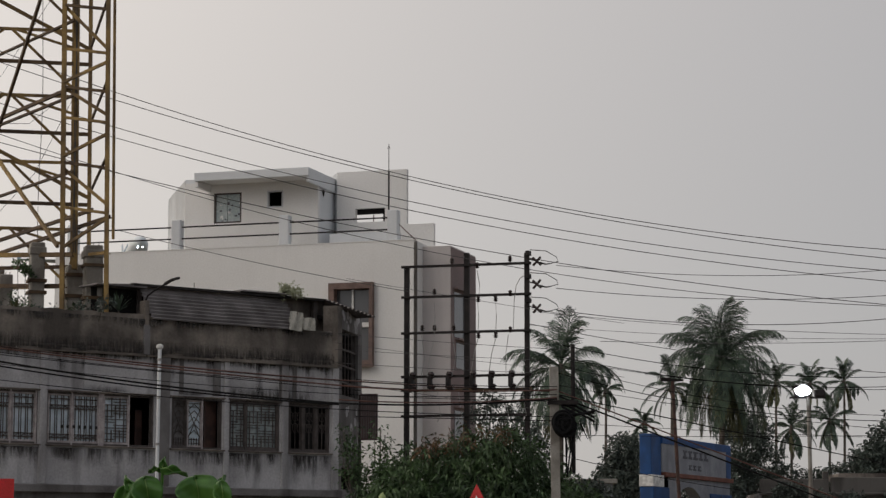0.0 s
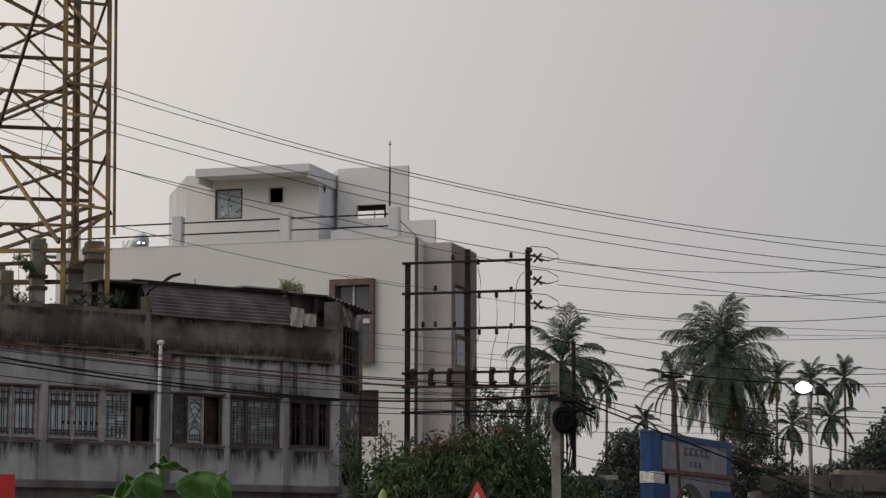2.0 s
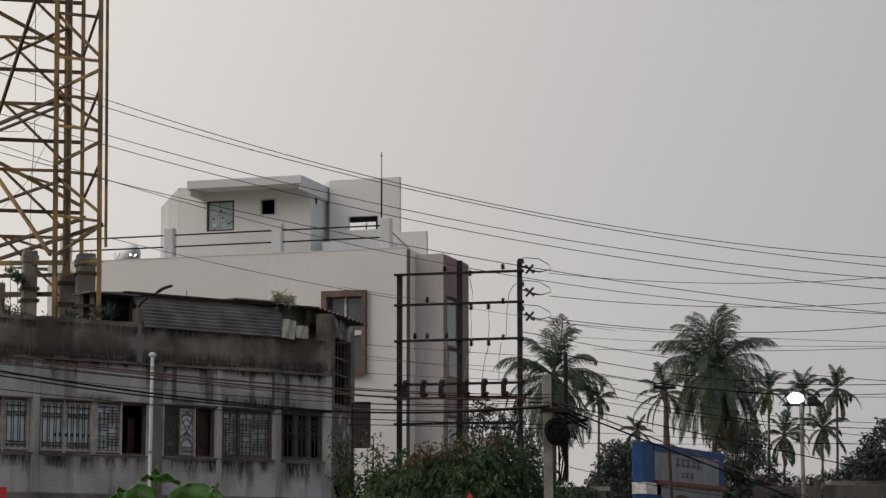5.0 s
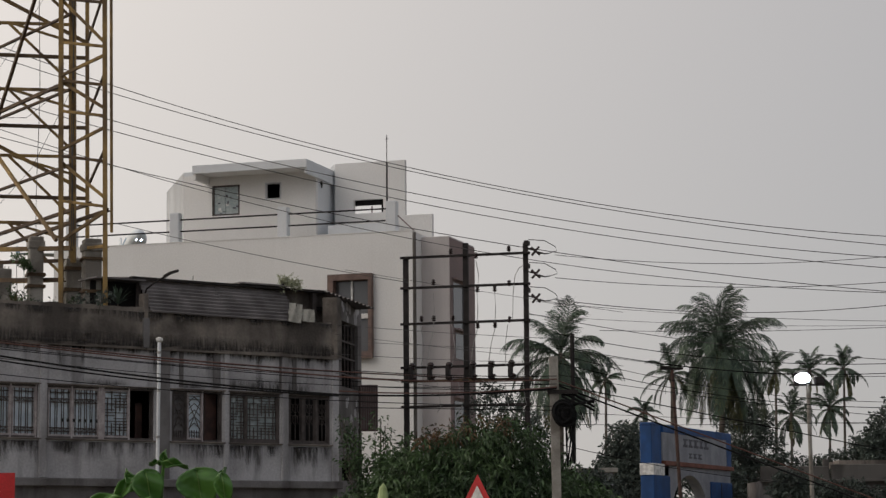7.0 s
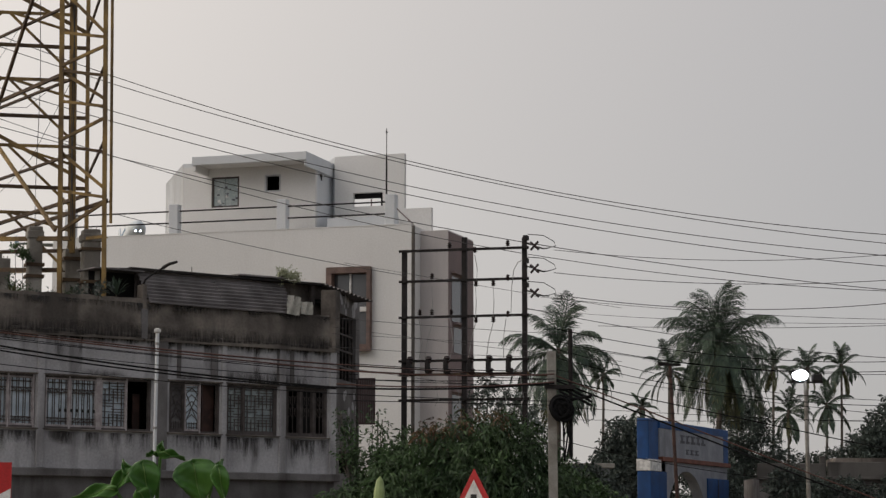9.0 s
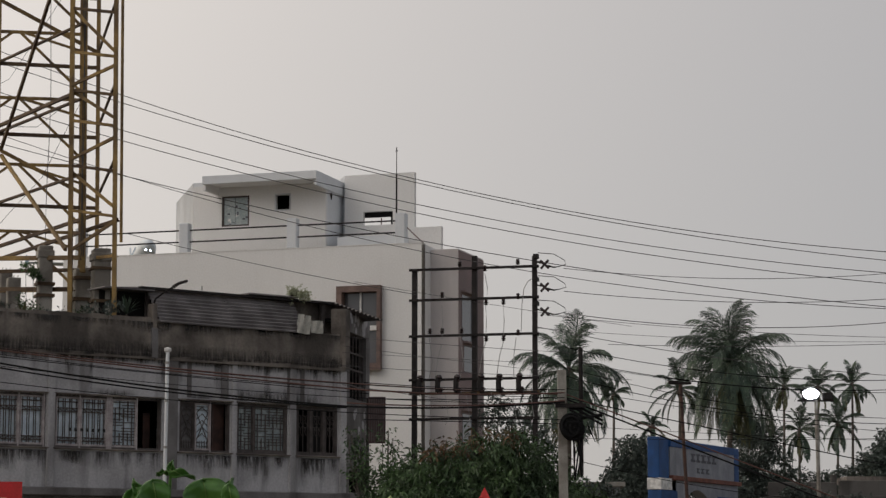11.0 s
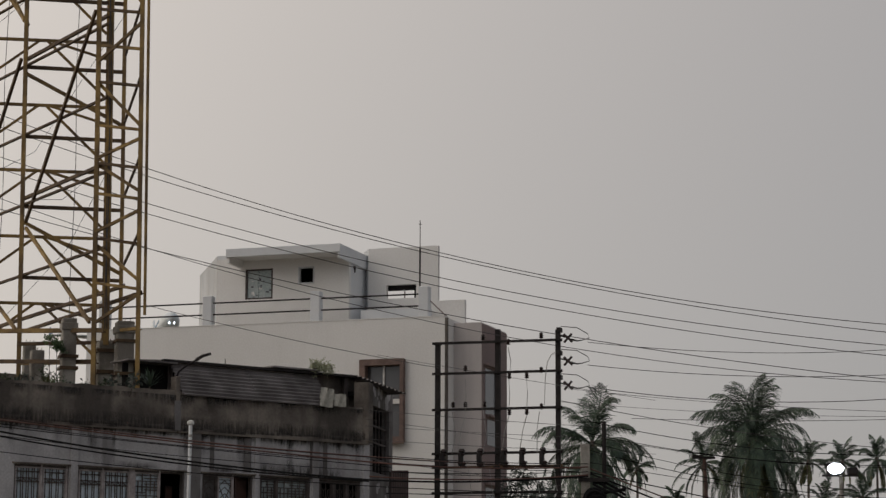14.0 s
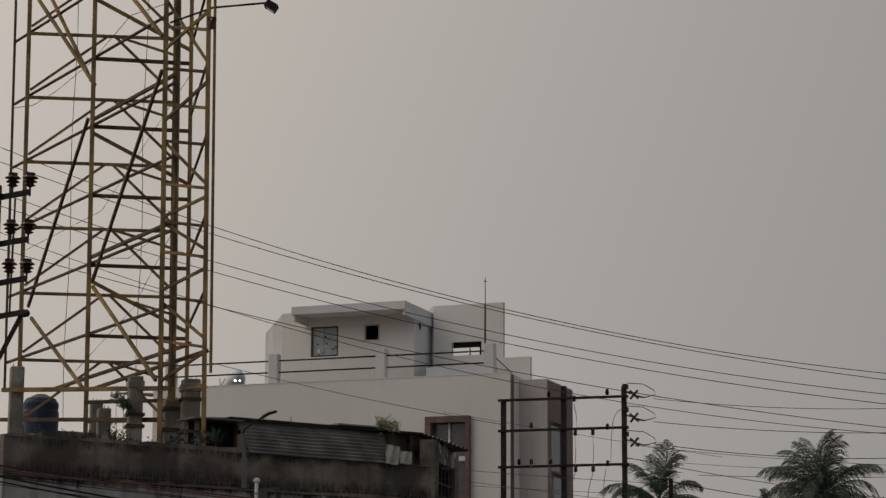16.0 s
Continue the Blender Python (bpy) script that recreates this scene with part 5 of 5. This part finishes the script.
tree("roadside_bush", 3.3, 56, [(0, 0, 2.6, 0.7), (0.5, 0, 2.2, 0.7), (-0.4, 0, 2.0, 0.7)], 6000, 0.15, 16, "green bush at the foot of the concrete pole", M_LEAF, 0.4, 0.35, 0.06)
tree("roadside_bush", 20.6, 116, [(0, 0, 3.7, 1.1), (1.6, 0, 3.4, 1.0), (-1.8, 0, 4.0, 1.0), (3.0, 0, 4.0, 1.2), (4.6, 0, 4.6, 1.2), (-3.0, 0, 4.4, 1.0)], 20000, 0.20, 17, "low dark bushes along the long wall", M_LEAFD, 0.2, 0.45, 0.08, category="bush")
tree("roof_weed", -9.35, 57.6, [(0.9, -1.0, 7.95, 0.22), (0.4, -0.6, 7.8, 0.18)], 160, 0.12, 18, "small weed growing from the parapet", M_LEAFD, 0.1, 0.4, 0.012)

for k, (x, y, z, r) in enumerate((
    (-13.43, 58.5, 8.31, 0.22),
    (-13.10, 59, 8.48, 0.25),
    (-12.13, 58.5, 8.39, 0.25),
    (-11.37, 58, 8.19, 0.3),
    (-10.57, 57.6, 8.10, 0.2),
    (-9.93, 57.3, 7.97, 0.2),
    (-9.46, 58.2, 8.17, 0.3),
    (-8.83, 57.4, 8.03, 0.2),
    (-10.90, 58, 8.39, 0.18),
)):
    tree("roof_weed", x, y, [(0, 0, z - 0.24, r * 0.7), (0.15, 0, z - 0.24 - r * 0.6, r * 0.8), (-0.2, 0, z - 0.24 - r * 0.5, r * 0.7)], 190, 0.10, 40 + k, "tangled green weed growing on the old roof edge", M_LEAFD if k % 2 else M_LEAF, 0.0, 0.35, 0.012, 0.2, "plant")
tree("roadside_tree", 15.4, 128, [(0, 0, 3.0, 1.3), (-1.6, 0, 3.2, 1.3), (1.6, 0, 3.4, 1.3), (0.2, 0, 5.2, 1.0)], 7000, 0.26, 19, "dark bushy tree behind the blue gate", M_LEAFD, 0.2, 0.45, 0.1)

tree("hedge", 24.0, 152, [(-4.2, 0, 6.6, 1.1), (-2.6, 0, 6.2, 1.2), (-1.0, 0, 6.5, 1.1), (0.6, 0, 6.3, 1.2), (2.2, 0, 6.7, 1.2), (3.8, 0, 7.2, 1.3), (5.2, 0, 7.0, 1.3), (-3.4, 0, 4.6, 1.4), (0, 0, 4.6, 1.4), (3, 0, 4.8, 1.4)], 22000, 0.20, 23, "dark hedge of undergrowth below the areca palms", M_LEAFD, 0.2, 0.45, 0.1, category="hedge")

# spiky rosette plants and weeds on the old roof
def rosette(name, x, y, z, L, n, seed, label, material=M_FROND, rise=(25, 80), stem=0.9, half=0.03):
    rnd = random.Random(seed)
    ob = thing(name, pose(x, y, z), label, "plant")
    for i in range(n):
        az, el = math.radians(i * 137.5), math.radians(rnd.uniform(*rise))
        l = L * rnd.uniform(0.7, 1.1)
        d = Vector((math.cos(az) * math.cos(el), math.sin(az) * math.cos(el), math.sin(el)))
        s_ = Vector((-math.sin(az), math.cos(az), 0)) * half
        m_, e_ = d * l * 0.55, d * l + Vector((0, 0, -l * 0.12))
        part("leaf", quads_mesh("leaf", [tuple(-s_), tuple(s_), tuple(m_ + s_), tuple(m_ - s_), tuple(e_)], [(0, 1, 2, 3), (3, 2, 4)]), material, ob)
    part("stem", tubed([(0, 0, -stem), (0, 0, 0.05)], 0.02, 5), M_BARK, ob)
    return ob
rosette("agave_plant", -8.2, 57.3, 7.75, 0.6, 22, 3, "spiky agave plant on the roof edge")
pp = thing("pale_plant", pose(-4.1, 60.75, 8.58), "pale dry plant bundle lying on the tin roof", "plant")
part("leaves", leaves_mesh([(-0.3, 0, 0.14, 0.08), (-0.2, 0, 0.24, 0.08), (0.0, 0, 0.14, 0.09), (0.2, 0, 0.10, 0.09), (0.4, 0, 0.07, 0.06)], 1000, 0.13, 4, 0.2, 0.1, 6, 0.34), M_PALE, pp)
part("stem", tubed([(-0.35, 0, 0.06), (0.1, 0, 0.1), (0.5, 0, 0.07)], 0.025, 5), M_BARK, pp)
pp.scale = (0.62, 0.62, 0.6)
tree("roof_weed", -10.62, 57.7, [(-0.02, -0.1, 8.92, 0.13), (0.06, -0.1, 8.78, 0.14), (-0.22, -0.1, 9.0, 0.08)], 700, 0.06, 61, "dark leafy weed growing out of a stub column", M_LEAF, 0.1, 0.7, 0.012, 0.15, "plant")
rosette("roof_weed", -10.9, 57.8, 7.75, 0.5, 14, 6, "weed on the roof beside the stub columns", M_FRONDY)
rosette("roof_weed", -13.2, 58.6, 7.8, 0.55, 14, 7, "tangled weed on the roof edge", M_LEAFD)
rosette("roof_weed", -11.7, 58.0, 7.8, 0.5, 14, 9, "tangled weed on the roof edge", M_LEAFD)

# ---- blue gate, pole and floodlight mast, long wall ----
GT = pose(9.53, 110, 0, 0, 0, 66)
gt = thing("arched_gate", GT, "blue and pale painted concrete entrance arch with a sign panel", "gate")
part("pillar", boxed(1.5, 3.0, 0, 0.6, 5.55, 7.55, 0.03), M_BLUE, gt)
part("pillar", boxed(1.5, 4.0, -0.1, 0.6, 0, 4.98, 0.03), M_BLUE, gt)
part("white_block", boxed(1.45, 3.1, -0.12, 0.62, 4.98, 5.55, 0.02), M_SIGNW, gt)
part("pillar", boxed(10.8, 14.5, -0.1, 0.6, 0, 4.85, 0.03), M_BLUE, gt)
part("pillar_groove", boxed(12.5, 12.62, -0.115, -0.1, 0, 4.8), M_SIGNK, gt)
bm = bmesh.new()
n = 20
arch_top = [bm.verts.new((4.0 + 6.8 * i / n, -0.02, 5.5)) for i in range(n + 1)]
arch_low = [bm.verts.new((4.0 + 6.8 * i / n, -0.02, 2.0 + 3.1 * math.sqrt(max(0, 1 - ((i / n - 0.5) * 2) ** 2)))) for i in range(n + 1)]
arch_topb = [bm.verts.new((v.co.x, 0.55, v.co.z)) for v in arch_top]
arch_lowb = [bm.verts.new((v.co.x, 0.55, v.co.z)) for v in arch_low]
for i in range(n):
    bm.faces.new((arch_low[i], arch_low[i + 1], arch_top[i + 1], arch_top[i]))
    bm.faces.new((arch_lowb[i], arch_topb[i], arch_topb[i + 1], arch_lowb[i + 1]))
    bm.faces.new((arch_low[i], arch_lowb[i], arch_lowb[i + 1], arch_low[i + 1]))
part("arch", bm, M_ARCHW, gt)
part("spandrel", boxed(10.8, 14.45, -0.02, 0.55, 4.86, 5.5), M_ARCHW, gt)
part("panel", boxed(3.0, 13.7, -0.06, 0.55, 5.72, 7.12), M_ARCHW, gt)
part("top_edge", boxed(3.0, 14.5, -0.1, 0.6, 7.12, 7.5, 0.02), M_BLUE, gt)
part("end_strip", boxed(13.7, 14.5, -0.08, 0.6, 5.72, 7.12), M_BLUE, gt)
part("red_band", boxed(3.1, 14.6, -0.2, 0.55, 5.5, 5.72, 0.02), M_ORANGE, gt)
for x, w, z, h in ((6.3, 0.7, 6.5, 0.42), (7.2, 0.6, 6.5, 0.42), (8.0, 0.8, 6.5, 0.42), (9.0, 0.6, 6.5, 0.42), (9.8, 0.7, 6.5, 0.42), (7.2, 0.5, 5.95, 0.26), (7.95, 0.5, 5.95, 0.26), (8.7, 0.6, 5.95, 0.26)):
    part("lettering_bar", boxed(x, x + w, -0.075, -0.055, z, z + h * 0.3), M_INK, gt)
    part("lettering_bar", boxed(x, x + w, -0.075, -0.055, z + h * 0.78, z + h), M_INK, gt)
    part("lettering_bar", boxed(x + w * 0.2, x + w * 0.6, -0.075, -0.055, z + h * 0.3, z + h * 0.78), M_INK, gt)
tp = thing("wooden_pole", pose(9.35, 90, 0), "thin brown pole with a flat lamp bracket on top", "pole")
part("shaft", tubed([(0.1, 0, 0), (-0.28, 0, 8.5)], 0.08, 8, 0.066), M_REDWOOD, tp)
part("bracket", boxed(-0.75, 0.15, -0.1, 0.1, 8.46, 8.54), M_STEEL, tp)
part("lamp_head", boxed(-0.75, -0.35, -0.14, 0.14, 8.53, 8.6), M_STEEL, tp)
fm = thing("floodlight_mast", pose(15.2, 95, 0), "grey steel mast with a lit white floodlight", "street lamp")
part("mast", tubed([(0.1, 0, 0), (0.02, 0, 8.2)], 0.10, 9, 0.08), M_CONC, fm)
part("cross_bar", boxed(-0.75, 0.75, -0.05, 0.05, 8.12, 8.2), M_STEEL, fm)
lh = part("lamp_housing", boxed(-0.56, 0.14, -0.12, 0.12, 8.2, 8.68, 0.04), M_STEEL, fm)
lens_bm = lathed((0, 0, 0), [(0, 0.30), (0.05, 0.30), (0.11, 0.24), (0.14, 0.02)], (0, -1, 0), 20)
for v in lens_bm.verts:
    v.co = Vector((v.co.x * 1.12 - 0.21, v.co.y - 0.13, v.co.z * 0.74 + 8.44))
part("lit_lens", lens_bm, M_LAMP, lh, "glaring white lamp lens")
part("lamp_housing", boxed(0.3, 0.72, -0.1, 0.14, 8.2, 8.5, 0.03), M_STEEL, fm)
lw = thing("long_wall", pose(17.0, 120, -0.3), "old grey flat-roofed boundary building with a stained parapet", "building")
part("wall", boxed(-0.3, 9.5, 0, 6, 0, 5.2), M_CEM, lw)
part("parapet", boxed(-0.4, 3.2, -0.2, 0.1, 5.2, 5.92, 0.03), M_OLDW, lw)
part("parapet", boxed(3.3, 9.6, -0.3, 0.1, 5.2, 6.0, 0.03), M_OLDW, lw)
part("ledge", boxed(-0.45, 9.6, -0.5, 0.0, 5.08, 5.22, 0.02), M_OLDW, lw)
part("roof_box", boxed(3.9, 9.4, 1.0, 4.0, 5.9, 6.25), M_SOOT, lw)
part("roof_post", boxed(2.9, 3.2, -0.1, 0.2, 5.9, 6.3, 0.03), M_OLDW, lw)
hs = thing("small_house", pose(5.2, 100, 0), "small pale house with a flat ledge roof", "house")
part("wall", boxed(0, 2.2, 0, 3, 0, 4.75), M_ARCHW, hs)
part("roof", boxed(-0.15, 2.4, -0.3, 3.2, 4.75, 4.95, 0.02), M_CONC, hs)
part("window", boxed(1.2, 1.8, -0.02, 0.05, 3.9, 4.5), M_GLASS, hs)

# ---- road signs ----
ts = thing("warning_sign", pose(0.44, 30, 0, 0, 0, -32), "red-bordered white triangular road warning sign", "road sign")
def tri(r, y, zc, name, m):
    poly = [(r * math.sin(a), zc + r * math.cos(a)) for a in (0, 2.0944, 4.18879)]
    bm = bmesh.new()
    f0 = [bm.verts.new((p, y, q)) for p, q in poly]
    f1 = [bm.verts.new((p, y + 0.006, q)) for p, q in poly]
    bm.faces.new(f0)
    bm.faces.new(f1)
    for i in range(3):
        bm.faces.new((f0[i], f0[(i + 1) % 3], f1[(i + 1) % 3], f1[i]))
    return part(name, bm, m, ts)
tri(0.44, 0.0, 2.10, "red_plate", M_RED)
tri(0.29, -0.008, 2.10, "white_field", M_SIGNW)
part("symbol", boxed(-0.045, 0.045, -0.014, -0.008, 1.96, 2.2), M_SIGNK, ts)
part("symbol", boxed(-0.13, -0.045, -0.014, -0.008, 2.02, 2.09), M_SIGNK, ts)
part("pole", tubed([(0, 0.04, 0), (0, 0.04, 2.3)], 0.03, 8), M_GALV, ts)
rs = thing("red_signboard", pose(-5.62, 30, 0), "red road signboard with a white diagonal corner", "road sign")
part("board", boxed(-1.1, 0, 0, 0.02, 1.7, 2.61), M_RED, rs)
bm = bmesh.new()
f0 = [bm.verts.new((x, -0.006, z)) for x, z in ((-1.1, 1.72), (-0.005, 1.72), (-0.005, 2.27), (-0.25, 2.14))]
bm.faces.new(f0)
r_ = bmesh.ops.extrude_face_region(bm, geom=bm.faces[:])
bmesh.ops.translate(bm, vec=(0, 0.005, 0), verts=[v for v in r_["geom"] if isinstance(v, bmesh.types.BMVert)])
part("white_corner", bm, M_SIGNW, rs)
part("lettering_bar", boxed(-0.42, -0.2, -0.006, -0.001, 2.32, 2.40), mat("yellowish_lettering", (0.7, 0.6, 0.4)), rs)
part("post", tubed([(-0.55, 0.05, 0), (-0.55, 0.05, 2.5)], 0.035, 8), M_GALV, rs)

# ---- plant close to the camera ----
np_ = thing("garden_plant", pose(-0.40, 3.5, -0.014), "bright green broad-leaved climbing plant close by", "plant")
M_RIB = mat("pale_leaf_rib", (0.16, 0.27, 0.07), None, 0.5, scale=20)
def leaf(base, d, nrm, L, W, cup=0.18):
    d, nrm = Vector(d).normalized(), Vector(nrm).normalized()
    sd = d.cross(nrm).normalized()
    nrm = sd.cross(d)
    base = Vector(base)
    n, k = 30, 6
    vs, fs = [], []
    for i in range(n + 1):
        t = i / n
        w = W * 0.5 * (math.sin(math.pi * t ** 0.66) ** 0.9 * (1.12 - 0.3 * t) if 0 < t < 1 else 0.01)
        for j in range(-k, k + 1):
            q = j / k
            back = 0.10 * L * abs(q) * (1 - t) ** 2
            vs.append(tuple(base + d * (L * t - back) + sd * w * q + nrm * (cup * w * abs(q) * 1.2 - 0.22 * L * t * t + 0.005 * math.sin(9 * t + 3 * q) + 0.018 * W * abs(q) * math.sin(38 * t - 9 * abs(q)))))
    m = 2 * k + 1
    for i in range(n):
        for j in range(m - 1):
            fs.append((i * m + j, i * m + j + 1, (i + 1) * m + j + 1, (i + 1) * m + j))
    ob = part("leaf", quads_mesh("leaf", vs, fs), M_NEAR, np_, smooth=True)
    ob.modifiers.new("thick", "SOLIDIFY").thickness = 0.0012
    rib = [tuple(base + d * L * t + nrm * (0.0009 - 0.22 * L * t * t + 0.005 * math.sin(9 * t))) for t in np.linspace(0, 0.98, 12)]
    part("midrib", tubed(rib, 0.0009, 5, 0.0004), M_RIB, ob, "pale green midrib")
    return ob
for base, d, nrm, L, W in (
        ((0.021, 0.000, 1.731), (0.25, -0.15, -0.97), (0.1, -0.85, 0.45), 0.063, 0.068),
        ((0.052, 0.010, 1.706), (0.36, -0.15, 0.93), (0.1, -0.85, 0.45), 0.034, 0.021),
        ((0.061, -0.010, 1.724), (0.22, -0.15, -0.98), (0.1, -0.85, 0.45), 0.053, 0.027),
        ((-0.056, 0.000, 1.730), (0.25, -0.15, -0.97), (0.1, -0.85, 0.45), 0.062, 0.047),
        ((-0.075, 0.012, 1.706), (-0.32, -0.15, 0.95), (0.1, -0.85, 0.45), 0.033, 0.020),
        ((-0.069, 0.010, 1.721), (-0.80, -0.15, -0.60), (0.1, -0.85, 0.45), 0.058, 0.026),
        ((-0.098, 0.000, 1.690), (-0.99, -0.15, -0.11), (0.1, -0.85, 0.45), 0.065, 0.025),
        ((-0.061, -0.020, 1.687), (0.83, -0.15, -0.56), (0.1, -0.85, 0.45), 0.028, 0.027),
        ((-0.030, 0.000, 1.746), (0.99, -0.15, -0.10), (0.1, -0.85, 0.45), 0.039, 0.015),
        ((-0.030, 0.004, 1.746), (0.18, -0.15, 0.98), (0.1, -0.85, 0.45), 0.019, 0.013),
        ((-0.033, 0.002, 1.746), (-1.00, -0.15, -0.07), (0.1, -0.85, 0.45), 0.018, 0.008)):
    leaf(base, d, nrm, L, W, 0.3)
part("stem", tubed([(-0.05, 0.05, 0), (-0.04, 0.03, 1.2), (-0.036, 0.02, 1.66), (-0.029, 0.004, 1.745)], 0.006, 6, 0.0025), M_NEAR, np_)
part("stem", tubed([(0.06, 0.05, 0), (0.06, 0.03, 1.2), (0.02, 0.012, 1.70), (0.02, 0.002, 1.735)], 0.006, 6, 0.0025), M_NEAR, np_)
part("stem", tubed([(-0.037, 0.02, 1.66), (-0.062, 0.004, 1.733)], 0.003, 5), M_NEAR, np_)
part("stem", tubed([(0.04, 0.02, 1.66), (0.058, -0.004, 1.726)], 0.003, 5), M_NEAR, np_)
part("stem", tubed([(-0.04, 0.03, 1.6), (-0.1, 0.003, 1.695)], 0.003, 5), M_NEAR, np_)
bud = thing("flower_bud", pose(-0.095, 3.5, 0), "pale green upright bud on a thin stalk", "plant")
part("stalk", tubed([(0, 0, 0), (0, 0, 1.65)], 0.004, 6), M_NEAR, bud)
part("bud", lathed((0, 0, 1.64), [(0, 0.004), (0.015, 0.009), (0.035, 0.0085), (0.05, 0.006), (0.057, 0.001)], (0.05, 0, 1), 10), mat("pale_bud", (0.30, 0.38, 0.16), (0.22, 0.3, 0.1), 0.5, scale=30), bud)

# ---- airliner low over the roofs, behind the white building ----
JET = pose(-85.5, 620, 82.2, 0, 0, -77) @ pose(0, 0, 0, 0, -3, 0)
jet = thing("airliner", JET, "white twin-engined airliner with lit landing lights, low over the roofs", "aircraft")
RF = 2.75
body = lathed((-33, 0, 0), [(0, 0.3), (4, 1.1), (10, 2.1), (18, RF), (50, RF), (55, 2.45), (58, 1.9), (60, 1.2), (61, 0.4)], (1, 0, 0), 28)
part("fuselage", body, M_JET, jet, smooth=True)
for sgn in (-1, 1):
    part("stripe", boxed(-16, 18, sgn * (RF - 0.05), sgn * (RF + 0.02), 0.3, 1.0), M_JETB, jet)
def wing(sgn, root_x, span, c0, c1, sweep, z0, dih, th, m, name):
    vs = []
    for y, c, x, z, t in ((sgn * RF * 0.8, c0, root_x, z0, th), (sgn * (RF + span), c1, root_x - sweep, z0 + dih, th * 0.35)):
        for a, b in ((0, 0), (-0.15 * c, t), (-0.5 * c, t * 0.9), (-c, 0.02), (-0.5 * c, -t * 0.5), (-0.15 * c, -t * 0.6)):
            vs.append((x + a, y, z + b))
    fs = [(0, 1, 2, 3, 4, 5), (6, 7, 8, 9, 10, 11)] + [(i, (i + 1) % 6, 6 + (i + 1) % 6, 6 + i) for i in range(6)]
    bm = bmesh.new()
    vv = [bm.verts.new(v) for v in vs]
    for f in fs:
        bm.faces.new([vv[i] for i in f])
    return part(name, bm, m, jet)
for sgn in (-1, 1):
    wg = wing(sgn, 6, 27, 10.5, 2.4, 15, -1.6, 2.6, 0.6, M_JETG, "wing")
    fp = bmesh.new()
    beam(fp, (-5.2, sgn * 4, -2.1), (-9.6, sgn * 18, -0.9), 1.9, 0.3)
    part("flap", fp, M_JETG, wg)
    for k in range(4):
        y = 6 + 4.2 * k
        part("flap_fairing", lathed((-1.5 - 0.42 * y, sgn * y, -2.0 + 0.1 * y), [(0, 0.05), (1.2, 0.35), (3.2, 0.3), (4.6, 0.04)], (-1, 0, -0.25), 8), M_JETG, wg)
    part("winglet", beamed((-10.4, sgn * 29.6, 1.0), (-12.0, sgn * 30.2, 3.0), 0.15, 1.6), M_JETB, wg)
    wing(sgn, -25, 9, 5.5, 2.0, 5, 0.8, 1.2, 0.3, M_JETG, "tailplane")
    en = part("engine", lathed((7.2, sgn * 9.4, -3.0), [(0, 1.25), (-0.25, 1.5), (-2.4, 1.6), (-4.2, 1.25), (-5.6, 0.8)], (1, 0, 0), 22), M_JET, jet, smooth=True)
    part("intake", lathed((7.22, sgn * 9.4, -3.0), [(0, 1.0), (0.02, 0.98), (0.03, 0.3)], (1, 0, 0), 22), M_STEEL, en)
    part("pylon", beamed((3.5, sgn * 9.2, -1.3), (0.5, sgn * 9.2, -1.0), 0.35, 1.4), M_JETG, jet)
    gr = part("main_gear", tubed([(-2.5, sgn * 4.6, -1.6), (-2.5, sgn * 4.4, -4.9)], 0.28, 8), M_JETG, jet)
    for dx in (-1.0, 0.9):
        for dy in (-0.6, 0.6):
            part("wheel", lathed((-2.5 + dx, sgn * 4.4 + dy - 0.22, -4.9), [(0, 0.5), (0.05, 0.68), (0.38, 0.68), (0.44, 0.5)], (0, 1, 0), 14), M_SIGNK, gr)
bm = bmesh.new()
fv = [bm.verts.new((x, y, z)) for y in (-0.2, 0.2) for x, z in ((-22, 2.2), (-28.5, 9.6), (-32.0, 9.6), (-31, 2.0))]
for f in ((0, 1, 2, 3), (4, 5, 6, 7), (0, 1, 5, 4), (1, 2, 6, 5), (2, 3, 7, 6), (3, 0, 4, 7)):
    bm.faces.new([fv[i] for i in f])
part("tail_fin", bm, M_JET, jet)
for y in (-0.8, 0.5):
    part("landing_light", lathed((26.6, y, -1.35), [(0, 0.20), (0.1, 0.19), (0.16, 0.06)], (1, 0, -0.1), 12), M_LAMP, jet, "lit white landing light")
part("nose_gear", tubed([(22, 0, -2.3), (22, 0, -4.8)], 0.18, 8), M_JETG, jet)
part("cockpit_window", boxed(24.6, 26.1, -0.95, 0.95, 0.85, 1.2, 0.1), M_GLASS, jet)

# ---- rubble and an old box behind the old parapet ----
rb = thing("rubble_pile", pose(-13.0, 58.6, 7.2), "grey heap of broken concrete on the old roof", "rubble")
rnd = random.Random(91)
for k in range(16):
    w, h, x = rnd.uniform(0.06, 0.2), rnd.uniform(0.05, 0.12), rnd.uniform(-0.45, 0.45)
    ch = part("chunk", boxed(-w, w, -w * 0.7, w * 0.7, 0, h, 0.012), M_CONC, rb)
    ch.matrix_basis = pose(x, rnd.uniform(-0.2, 0.2), 0.66 * (1 - abs(x)) * rnd.random() + 0.1, rnd.uniform(-25, 25), rnd.uniform(-25, 25), rnd.uniform(0, 180))
part("heap", lathed((0, 0, -0.2), [(0, 0.6), (0.35, 0.42), (0.6, 0.25), (0.72, 0.05)], n=9), M_CONC, rb)
